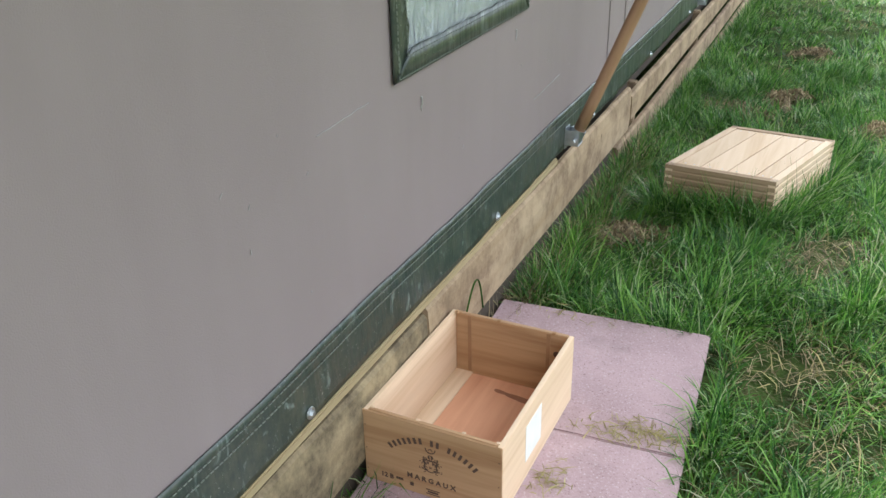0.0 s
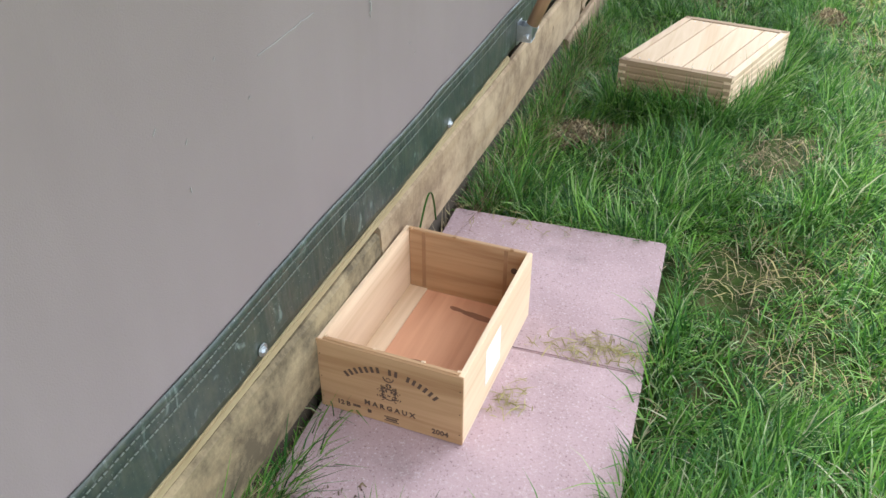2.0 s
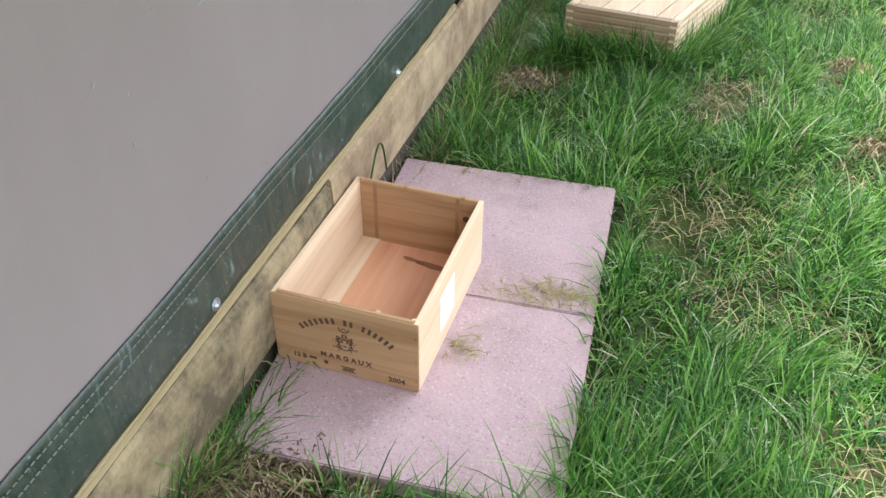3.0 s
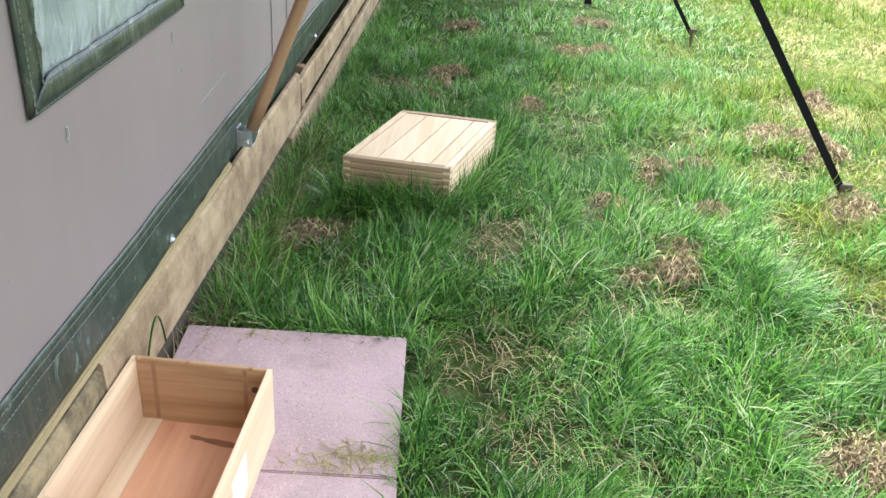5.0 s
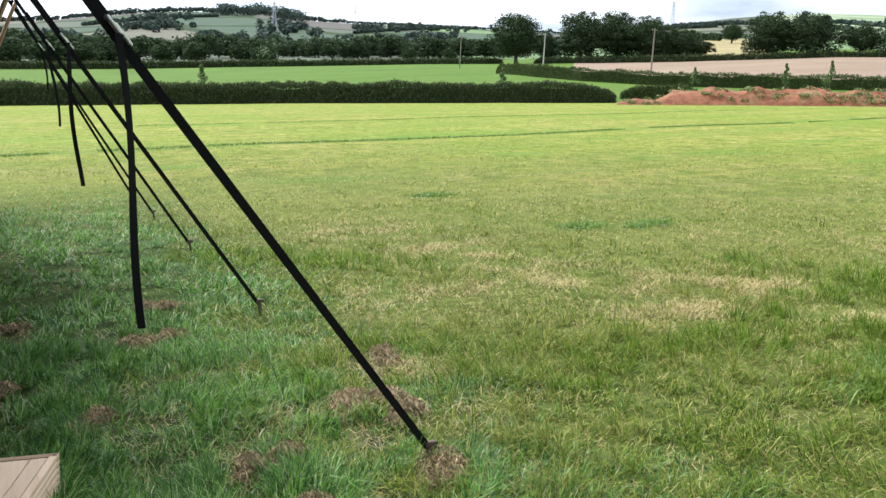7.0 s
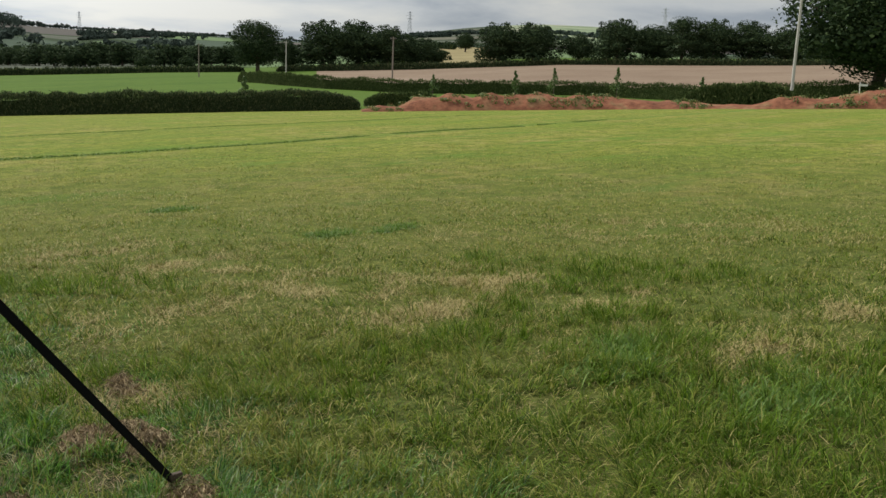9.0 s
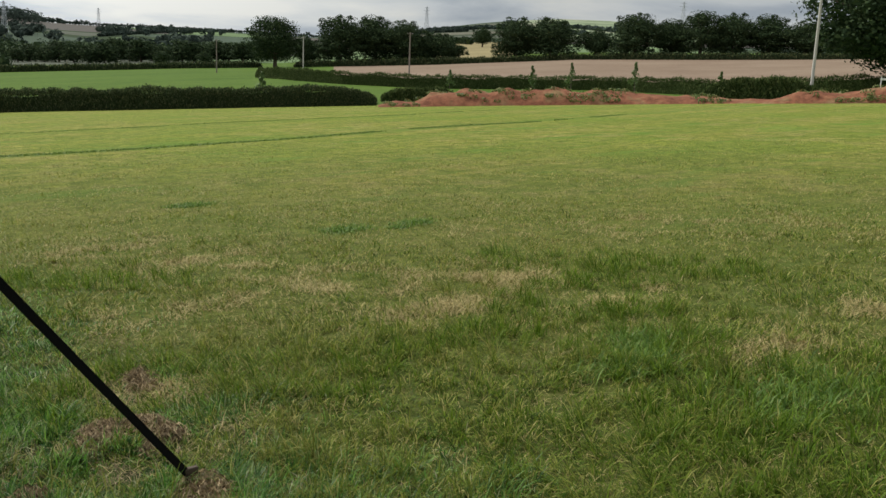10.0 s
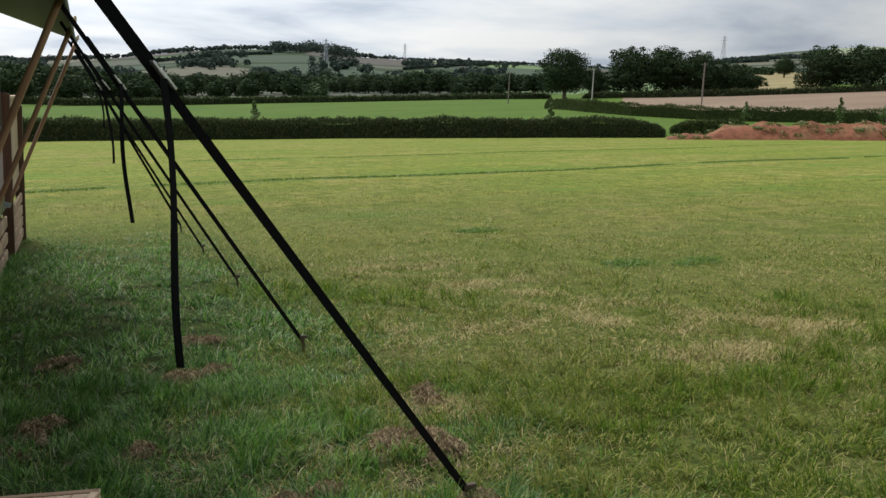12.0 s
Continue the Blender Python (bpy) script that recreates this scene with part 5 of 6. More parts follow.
x, y, way, out, big = ring_tufts(34000, 12, 1.2, 15.0, 1.35, 0.034)
n = len(x)
rough_patch = soft_noise(x, y, 0.75, 6.0) + 0.5 * soft_noise(x, y, 2.2, 15.0)
away = np.hypot(x - 0.15, y - 1.7)
ok = (x > lush_edge(y) - 0.7 + rng.normal(0, 0.35, n)) & (rng.random(n) < (0.85 + 0.7 * rough_patch) * np.clip((15.0 - away) / 9.0, 0, 1)) & ~(dead(x, y) & (rng.random(n) < 0.7)) & (rng.random(n) > 0.75 * hay(x, y)) & (rng.random(n) < 0.95 + 1.3 * soft_noise(x, y, 3.6, 51.0))
x, y, way, out, big, rough_patch, away = x[ok], y[ok], way[ok], out[ok], big[ok], rough_patch[ok], away[ok]
m = len(x)
comb = np.pi * 1.15 + 2.2 * soft_noise(x, y, 0.9, 12.0)
way = np.where(rng.random(m) < 0.45, comb + rng.normal(0, 0.5, m), way)
blades("rough_grass", rng, x, y, rng.uniform(0.035, 0.095, m) * np.clip(1.45 - 0.08 * away, 1.0, 1.3) * (0.7 + 0.35 * big) * (1 + 0.5 * rough_patch) * (1 + 1.1 * soft_noise(x, y, 4.5, 41.0)) * np.clip(1.45 - 0.085 * away, 0.4, 1), rng.uniform(0.0024, 0.0054, m) * (0.75 + 0.1 * away), np.clip(0.75 + 0.45 * out + rng.normal(0, 0.35, m), 0.3, 1.9), M_ROUGH, "rough yellow-green grass lying over at the field edge", wander=way)
# tussocks: tall green tufts combed over, with hollows between them
x, y, way, out, big = ring_tufts(2300, 40, 1.6, 8.5, 0.9, 0.055)
n = len(x)
lush = soft_noise(x, y, 0.55, 31.0)
lush = lush + 0.7 * np.exp(-((x - 4.4) ** 2 + (y - 4.0) ** 2) / 1.3 ** 2) - 0.5 * np.exp(-((x - 3.0) ** 2 + (y - 7.2) ** 2) / 1.6 ** 2)
ok = (x > lush_edge(y) - 0.5) & (lush > 0.04) & (hay(x, y) < 0.35) & (rng.random(n) < 0.9)
x, y, way, out, big = x[ok], y[ok], way[ok], out[ok], big[ok]
m = len(x)
comb = np.pi * 1.1 + 3.0 * soft_noise(x, y, 1.4, 22.0)
way = np.where(rng.random(m) < 0.6, comb + rng.normal(0, 0.4, m), way)
blades("tussocks", rng, x, y, rng.uniform(0.06, 0.15, m) * (0.6 + 0.4 * big), rng.uniform(0.003, 0.0065, m), np.clip(0.5 + 0.5 * out + rng.normal(0, 0.3, m), 0.25, 1.7), M_TUSSOCK, "green tussocks combed over in the field edge", wander=way)
# mown grass, its blades coarser as they lie farther off
def ease(v, a, b):
    return np.clip((v - a) / (b - a), 0, 1)


for n, r0, r1, a, b, wide in ((110000, 3.5, 14.0, 6.0, 10.0, 0.008), (120000, 7.0, 30.0, 12.0, 16.0, 0.014)):
    r = np.sqrt(rng.uniform(r0 ** 2, r1 ** 2, n))
    az = np.radians(rng.uniform(-8, 76, n))
    x, y = 0.15 + r * np.sin(az), 1.7 + r * np.cos(az)
    patch = soft_noise(x, y, 0.55, 3.0) + 0.6 * soft_noise(x, y, 1.7, 8.0)
    fade = ease(r, r0, a) * (1 - ease(r, b, r1))
    ok = ((x > lush_edge(y) - 0.2) | (rng.random(n) < ease(y, 11.5, 16.5))) & (rng.random(n) < (0.5 + 0.8 * patch) * fade) & ~(dead(x, y) & (rng.random(n) < 0.6))
    x, y, patch = x[ok], y[ok], patch[ok]
    m = len(x)
    blades("mown_grass", rng, x, y, rng.uniform(0.018, 0.05, m) * (1 + 0.7 * patch) * (1 + 0.5 * (wide > 0.03)), rng.uniform(0.5, 1.3, m) * wide, rng.uniform(0.4, 1.5, m), M_MOWN, "short mown yellow-green field grass")
# darker uncut runs between two passes of the mower
for base, slope, count, x0, x1 in ((24.15, 0.203, 9000, -3, 40), (38.0, 0.203, 3500, 2, 45)):
    x = rng.uniform(x0, x1, count)
    y = base + slope * x + rng.normal(0, 0.13, count) + 0.35 * np.sin(x * 0.35)
    ok = soft_noise(x, y, 0.5, 5.0) > -0.28
    x, y = x[ok], y[ok]
    m = len(x)
    blades("uncut_run", rng, x, y, rng.uniform(0.04, 0.085, m), rng.uniform(0.015, 0.03, m), rng.uniform(0.4, 1.2, m), M_RUN, "thin darker run of uncut grass across the field")
# small lush patches of clover in the mown field
for cx, cy, reach, tall in ((5.41, 13.18, 0.24, 0.07), (5.72, 9.84, 0.20, 0.08), (6.66, 9.74, 0.18, 0.07), (6.3, 9.6, 0.10, 0.06), (4.17, 4.63, 0.22, 0.12), (4.45, 3.76, 0.35, 0.11), (4.6, 4.9, 0.2, 0.10)):
    n = int(3600 * reach)
    x, y = cx + rng.normal(0, reach * 0.75, n), cy + rng.normal(0, reach * 0.5, n)
    far_off = math.hypot(cx, cy - 1.7)
    blades("clover_patch", rng, x, y, rng.uniform(0.5, 1.0, n) * tall, rng.uniform(0.004, 0.008, n) * (0.7 + 0.09 * far_off), rng.uniform(0.4, 1.5, n), M_CLOVER, "small lush dark green patch in the mown field")
# straw lying through the turf
x, y, way, out, big = ring_tufts(11000, 6, 1.0, 16.0, 0.9, 0.05)
n = len(x)
ok = ~keep_clear(x, y, 0.01) & (x > -0.6) & (rng.random(n) < 0.22 + 1.0 * soft_noise(x, y, 0.8, 9.0) + 0.25 * (x > 1.8))
x, y = x[ok], y[ok]
m = len(x)
blades("straw", rng, x, y, rng.uniform(0.04, 0.10, m), rng.uniform(0.0022, 0.005, m), rng.uniform(0.9, 1.9, m), M_HAY, "dead straw lying through the turf")
# pale hay left in drifts by the mower
n = 70000
pick = rng.integers(0, len(HAY), n)
hx, hy, hr = np.array(HAY).T
x, y = hx[pick] + rng.normal(0, 0.95, n) * hr[pick], hy[pick] + rng.normal(0, 0.75, n) * hr[pick]
ok = rng.random(n) < 0.30 + 1.7 * soft_noise(x, y, 2.4, 19.0)
x, y = x[ok], y[ok]
m = len(x)
blades("hay_drift", rng, x, y, rng.uniform(0.035, 0.085, m), rng.uniform(0.003, 0.007, m), rng.uniform(0.8, 1.7, m), M_HAY, "pale hay left in thin drifts on the mown field", "hay")


def dry_clump(x0, y0, reach, count, seed):
    """A tangle of dead grass on a low hump of earth."""
    r = np.random.default_rng(seed)
    n = count
    v = np.zeros((n, 5, 3), dtype=np.float32)
    lobe = r.normal(0, reach * 0.7, (6, 2))[r.integers(0, 6, n)]
    cx, cy = lobe[:, 0] + r.normal(0, reach * 0.3, n), lobe[:, 1] + r.normal(0, reach * 0.3, n)
    rad = np.hypot(cx, cy)
    hump = 0.024 * np.maximum(0, 1 - (rad / reach / 1.3) ** 2)
    yaw = r.uniform(0, 2 * np.pi, n)
    ln = r.uniform(0.03, 0.10, n)
    w = r.uniform(0.0007, 0.0017, n)
    arch = r.uniform(0.0, 0.045, n)
    for k, (f, s) in enumerate(((0, -1), (0, 1), (0.5, -1), (0.5, 1), (1, 0))):
        v[:, k, 0] = cx + np.cos(yaw) * ln * (f - 0.5) - np.sin(yaw) * w * s
        v[:, k, 1] = cy + np.sin(yaw) * ln * (f - 0.5) + np.cos(yaw) * w * s
        v[:, k, 2] = hump + r.uniform(0.0, 0.012, n) + arch * (4 * f * (1 - f)) + (0.004 if k else 0)
    base = np.arange(n)[:, None] * 5
    me = array_mesh("dry_grass_clump", v.reshape(-1, 3), base + np.array([[2, 3, 4]]), base + np.array([[0, 1, 3, 2]]), M_DRY)
    ob = new("dry_grass_clump", me)
    ob.matrix_basis = pose(x0, y0, land(x0, y0) + 0.004)
    return tagged(ob, "tangled brown clump of dead grass and earth", "dry grass", kind="stuff")


for k, (bx, by, br) in enumerate(BARE):
    dry_clump(bx, by, br, int(6200 * br * (1.3 if by < 6 else 0.8)), 40 + k)


def wisps(cx, cy, sx, sy, count, z, seed, name="hay_wisps"):
    r = np.random.default_rng(seed)
    n = count
    v = np.zeros((n, 5, 3), dtype=np.float32)
    x, y = r.normal(0, sx, n), r.normal(0, sy, n)
    yaw, ln, w = r.uniform(0, 2 * np.pi, n), r.uniform(0.015, 0.06, n), r.uniform(0.0006, 0.0013, n)
    arch = r.uniform(0, 0.008, n)
    for k, (f, s) in enumerate(((0, -1), (0, 1), (0.5, -1), (0.5, 1), (1, 0))):
        v[:, k, 0] = x + np.cos(yaw) * ln * (f - 0.5) - np.sin(yaw) * w * s
        v[:, k, 1] = y + np.sin(yaw) * ln * (f - 0.5) + np.cos(yaw) * w * s
        v[:, k, 2] = 0.0015 + arch * 4 * f * (1 - f) + r.uniform(0, 0.003, n)
    base = np.arange(n)[:, None] * 5
    ob = new(name, array_mesh(name, v.reshape(-1, 3), base + np.array([[2, 3, 4]]), base + np.array([[0, 1, 3, 2]]), M_HAY))
    ob.matrix_basis = pose(cx, cy, z)
    return tagged(ob, "thin wisps of dry hay on a paving slab", "hay", kind="stuff")


wisps(-0.145, 3.13, 0.055, 0.022, 150, 0.057, 3)
wisps(-0.305, 2.88, 0.022, 0.035, 60, 0.058, 5)
wisps(-0.22, 3.09, 0.06, 0.012, 60, 0.057, 6)
wisps(-0.50, 3.60, 0.10, 0.03, 40, 0.056, 8)


# ---------------------------------------------------------------- hedges, mounds, trees and far things
def leaf_cloud(rng_, centres, radii, counts, size):
    """Small leaf-shaped faces over the skins of many lobes."""
    vs = []
    for c, rad, n in zip(centres, radii, counts):
        d = rng_.normal(size=(n, 3))
        d /= np.linalg.norm(d, axis=1)[:, None]
        p = np.asarray(c) + d * np.asarray(rad) * rng_.uniform(0.72, 1.08, (n, 1))
        a = rng_.normal(size=(n, 3))
        a -= d * np.sum(a * d, axis=1)[:, None] * 0.6
        a /= np.linalg.norm(a, axis=1)[:, None]
        b = np.cross(d, a) + 0.35 * rng_.normal(size=(n, 3))
        s = size * rng_.uniform(0.6, 1.4, (n, 1))
        vs.append(np.stack([p - a * s * 0.5, p + b * s * 0.35, p + a * s * 0.5, p - b * s * 0.35], axis=1))
    v = np.concatenate(vs)
    q = np.arange(len(v) * 4).reshape(-1, 4)
    return v.reshape(-1, 3), q


def crown_mesh(seed, lobes, leaves, size, flat=0.8, low=0.18):
    """A crown for a tree one unit high: lobes round a leaning middle, with gaps between them."""
    r = np.random.default_rng(seed)
    cs, rs, ns = [], [], []
    for k in range(lobes):
        an = r.uniform(0, 2 * np.pi)
        up = r.uniform(low + 0.12, 0.86)
        reach = 0.34 * math.sqrt(max(0.04, 1 - (max(0.0, up - 0.42) / 0.46) ** 2)) * r.uniform(0.4, 1.0)
        rad = r.uniform(0.10, 0.19) * (1.1 - 0.4 * abs(up - 0.5))
        cs.append((reach * math.cos(an), reach * math.sin(an), min(up, 1 - rad * flat)))
        rs.append((rad * 1.15, rad * 1.15, rad * flat))
        ns.append(max(20, int(leaves / lobes)))
    for k in range(lobes // 2):
        an, up = r.uniform(0, 2 * np.pi), r.uniform(low + 0.15, 0.95)
        reach = 0.44 * math.sqrt(max(0.02, 1 - (max(0.0, up - 0.45) / 0.52) ** 2)) * r.uniform(0.8, 1.05)
        cs.append((reach * math.cos(an), reach * math.sin(an), up))
        rs.append((0.055, 0.055, 0.045))
        ns.append(max(16, int(leaves / lobes / 3)))
    cs += [(0, 0, 0.55), (0.05, -0.04, 0.4)]
    rs += [(0.31, 0.31, 0.34), (0.30, 0.30, 0.28)]
    ns += [leaves // 3, leaves // 3]
    v, q = leaf_cloud(r, cs, rs, ns, size)
    me = array_mesh("crown", v, np.zeros((0, 3), dtype=np.int32), q, M_TREE)
    return me, cs


def trunk_mesh(seed, cs):
    r = random.Random(seed)
    bm = bmesh.new()
    tube(bm, (0, 0, -0.02), (0.01, 0.0, 0.30), 0.034, 0.024, 10, 5, 0.15)
    tube(bm, (0.01, 0, 0.30), (0.0, 0.02, 0.62), 0.024, 0.010, 8, 3, 0.1)
    for c in r.sample(cs[:-2], min(9, len(cs) - 2)):
        z = r.uniform(0.2, 0.42)
        tube(bm, (0.005, 0, z), c, 0.011, 0.003, 6, 2, 0.1)
    me = bpy.data.meshes.new("trunk")
    bm.to_mesh(me)
    bm.free()
    me.materials.append(M_BARK)
    return me


KINDS = []
for seed, lobes, leaves, size, flat, low in ((1, 30, 7500, 0.027, 0.8, 0.10), (2, 44, 8500, 0.029, 0.8, 0.02), (3, 28, 7200, 0.030, 0.95, 0.10), (4, 40, 8500, 0.030, 0.85, -0.08)):
    cm, cs_ = crown_mesh(seed, lobes, leaves, size, flat, low)
    KINDS.append((cm, trunk_mesh(seed, cs_)))


FAR_KINDS = []
for seed, lobes, flat, low in ((12, 34, 0.8, 0.0), (14, 30, 0.85, -0.08)):
    cm, cs_ = crown_mesh(seed, lobes, 1400, 0.066, flat, low)
    FAR_KINDS.append((cm, trunk_mesh(seed, cs_)))


def plant_tree(az, r, height, width, kind, label, group="trees beyond the field", base=None):
    p = polar(az, r)
    t = thing("tree", Matrix.Translation(p) @ pose(0, 0, 0, 0, 0, (az * 57) % 360) @ Matrix.Diagonal((width / 0.8, width / 0.8, height, 1)), label, "tree", group)
    t.scale = (width / 0.8, width / 0.8, height)
    crown, trunk = KINDS[min(kind, len(KINDS) - 1)] if kind < 4 or kind > 5 else FAR_KINDS[kind - 4]
    piece("crown", crown, t, Matrix.Identity(4))
    piece("trunk", trunk, t, Matrix.Identity(4))
    return t


DARK = "dark green broadleaf tree in full summer leaf at a field edge"
# bearing, distance, height over the eye line in degrees at the top, width in degrees, kind
for az, r, top, wide, kind in ((29.8, 330, 4.15, 3.3, 0), (31.6, 345, 3.0, 1.8, 2), (33.9, 345, 4.3, 3.4, 1), (36.1, 350, 4.35, 3.2, 3), (38.0, 345, 4.15, 3.0, 1), (39.9, 350, 3.5, 2.6, 3), (41.2, 356, 2.9, 1.6, 2), (43.0, 620, 3.9, 1.3, 2), (45.2, 345, 4.6, 3.0, 1), (47.4, 345, 4.65, 3.4, 3), (50.2, 350, 4.1, 2.2, 2), (52.7, 345, 5.05, 3.2, 1), (54.9, 350, 4.7, 2.6, 3), (56.6, 345, 5.3, 3.0, 0), (58.5, 345, 5.15, 2.6, 1), (60.6, 350, 5.05, 3.0, 3), (62.6, 345, 4.7, 2.8, 1), (64.9, 350, 4.8, 3.0, 3), (67.3, 350, 4.9, 3.2, 1), (70.0, 350, 4.9, 3.2, 3), (73.0, 350, 4.9, 3.2, 1)):
    g = polar(az, r).z
    h = 1.69 + r * math.tan(radians(top)) - g
    plant_tree(az, r, h, r * math.tan(radians(wide)) * 1.02, kind, DARK)
# the old oak near the lane
g = polar(67.8, 112).z
cm, cs_ = crown_mesh(9, 64, 24000, 0.019, 0.8, 0.12)
KINDS.append((cm, trunk_mesh(9, cs_)))
plant_tree(67.8, 112, 17.5, 19.0, 9, "large old oak with spreading limbs beside a lane")
# tree belt behind the pasture
rt = random.Random(21)
az = -14.0
while az < 29.5:
    top = lay([(-14, 1.4), (-3, 1.45), (1.5, 1.4), (5.4, 1.1), (9, 1.7), (12.3, 1.65), (15, 1.5), (19, 2.1), (24, 2.2), (26, 2.4), (30, 2.4)], az) + rt.uniform(-0.35, 0.12)
    r = rt.uniform(470, 540)
    g = polar(az, r).z
    h = max(6.0, 1.69 + r * math.tan(radians(top)) - g)
    plant_tree(az, r, h, h * rt.uniform(1.0, 1.4), rt.choice((4, 5)), "mixed broadleaf tree in a belt behind pasture", "tree belt behind the pasture")
    az += rt.uniform(0.55, 1.0)
for az, r, top in ((-4.0, 372, 1.2), (-1.0, 380, 1.0), (1.2, 365, 1.3), (3.0, 372, 0.9), (4.8, 385, 1.35), (7.6, 420, 1.0), (9.6, 430, 1.25), (12.4, 430, 1.45), (23.0, 440, 1.55), (25.5, 440, 1.6)):
    g = polar(az, r).z
    h = 1.69 + r * math.tan(radians(top)) - g
    plant_tree(az, r, h, h * 1.3, 5, "round dark tree at the pasture edge", "trees at the pasture edge")


def hedge_row(path, height, depth, count, size, mat_, name, label, seed, core=True):
    """A clipped hedge along a path of (bearing, distance): leaves over a core of stems."""
    r = np.random.default_rng(seed)
    pts = [polar(a, d) for a, d in path]
    n = count
    seg = [(pts[i + 1] - pts[i]).length for i in range(len(pts) - 1)]
    cum = np.concatenate([[0], np.cumsum(seg)])
    s = r.uniform(0, cum[-1], n)
    x, y = np.interp(s, cum, [p.x for p in pts]), np.interp(s, cum, [p.y for p in pts])
    z0 = np.interp(s, cum, [p.z for p in pts])
    top = height * (1 + 0.14 * np.array([noise.noise(Vector((a * 0.25, b * 0.25, seed))) for a, b in zip(x, y)]) + 0.10 * np.array([noise.noise(Vector((a * 1.1, b * 1.1, seed))) for a, b in zip(x, y)]))
    taper = np.clip(np.minimum(s, cum[-1] - s) / (height * 1.6), 0, 1) ** 0.5
    top *= (0.25 + 0.75 * taper) * (1 + 0.10 * np.array([noise.noise(Vector((a * 0.6, b * 0.6, seed + 3))) for a, b in zip(x, y)])) * (1 + 0.10 * r.random(n) ** 2)
    face = r.random(n)
    up = np.where(face < 0.35, r.uniform(0.80, 1.03, n), r.random(n) ** 0.8)
    off = np.where(face < 0.35, r.uniform(-1, 1, n), np.where(face < 0.9, -1.0, 1.0)) * depth / 2 * (1 - 0.25 * up)
    ex, ey = x - EYE_MID[0], y - EYE_MID[1]
    rr = np.hypot(ex, ey)
    p = np.stack([x + ex / rr * off, y + ey / rr * off, z0 + up * top - 0.05], axis=1) + r.normal(0, size * 0.35, (n, 3))
    a, b = r.normal(size=(n, 3)), r.normal(size=(n, 3))
    a = a * 0.55 + np.array([0.0, 0.0, 1.1])
    a /= np.linalg.norm(a, axis=1)[:, None]
    b /= np.linalg.norm(b, axis=1)[:, None]
    sz = size * r.uniform(0.6, 1.5, (n, 1))
    v = np.stack([p - a * sz * 0.7, p + b * sz * 0.27, p + a * sz * 0.7, p - b * sz * 0.27], axis=1)
    me = array_mesh(name, v.reshape(-1, 3), np.zeros((0, 3), dtype=np.int32), np.arange(n * 4).reshape(-1, 4), mat_)
    root = new(name, me)
    tagged(root, label, "hedge", kind="stuff")
    if not core:
        return root
    # stems and shade inside
    bm = bmesh.new()
    steps = max(8, int(cum[-1] / 1.2))
    rows = []
    for k in range(steps + 1):
        t = cum[-1] * k / steps
        c = Vector((np.interp(t, cum, [q.x for q in pts]), np.interp(t, cum, [q.y for q in pts]), np.interp(t, cum, [q.z for q in pts])))
        w = Vector((c.x - EYE_MID[0], c.y - EYE_MID[1], 0)).normalized() * depth * 0.38
        hh = height * (0.80 + 0.16 * noise.noise(c * 0.3)) * (0.2 + 0.8 * min(1.0, min(t, cum[-1] - t) / (height * 1.6)) ** 0.5)
        rows.append([bm.verts.new(c - w - Vector((0, 0, 0.2))), bm.verts.new(c - w * 0.8 + Vector((0, 0, hh))), bm.verts.new(c + w * 0.8 + Vector((0, 0, hh))), bm.verts.new(c + w - Vector((0, 0, 0.2)))])
    for lo, hi in zip(rows, rows[1:]):
        for k in range(3):
            bm.faces.new((lo[k], lo[k + 1], hi[k + 1], hi[k]))
    bm.faces.new(rows[0][::-1])
    bm.faces.new(rows[-1])
    part("stems", bm, mat_, root)
    return root


hedge_row([(-14, 80), (0, 83), (15, 86), (28, 87), (36.3, 87.5)], 1.85, 2.2, 76000, 0.145, M_HEDGE, "field_hedge", "thick dark field hedge along the far edge of the mown grass", 5)
hedge_row([(28.6, 190), (31, 165), (34, 150), (39, 142), (46, 138), (52, 134), (58, 122), (64, 112), (72, 108)], 2.0, 2.2, 50000, 0.18, M_LANE, "lane_hedge", "uneven dark hedge along a lane below a stubble field", 6)
hedge_row([(36.6, 96), (40, 96), (41.5, 98)], 1.3, 1.6, 5000, 0.22, M_LANE, "low_hedge", "low scrubby hedge behind an earth mound", 7)
hedge_row([(57.0, 98), (60, 97), (63.5, 97)], 2.1, 3.0, 9000, 0.24, M_LANE, "scrub", "broad scrubby hedge beside a lane", 8)
hedge_row([(-16, 345), (0, 340), (12, 338), (29, 335)], 2.2, 2.5, 16000, 0.6, M_HEDGE, "pasture_hedge", "dark hedge along the top of the pasture", 9)
hedge_row([(31, 336), (42, 336), (52, 338), (75, 340)], 2.0, 2.5, 16000, 0.6, M_HEDGE, "stubble_hedge", "dark hedge along the top of the stubble field", 10)


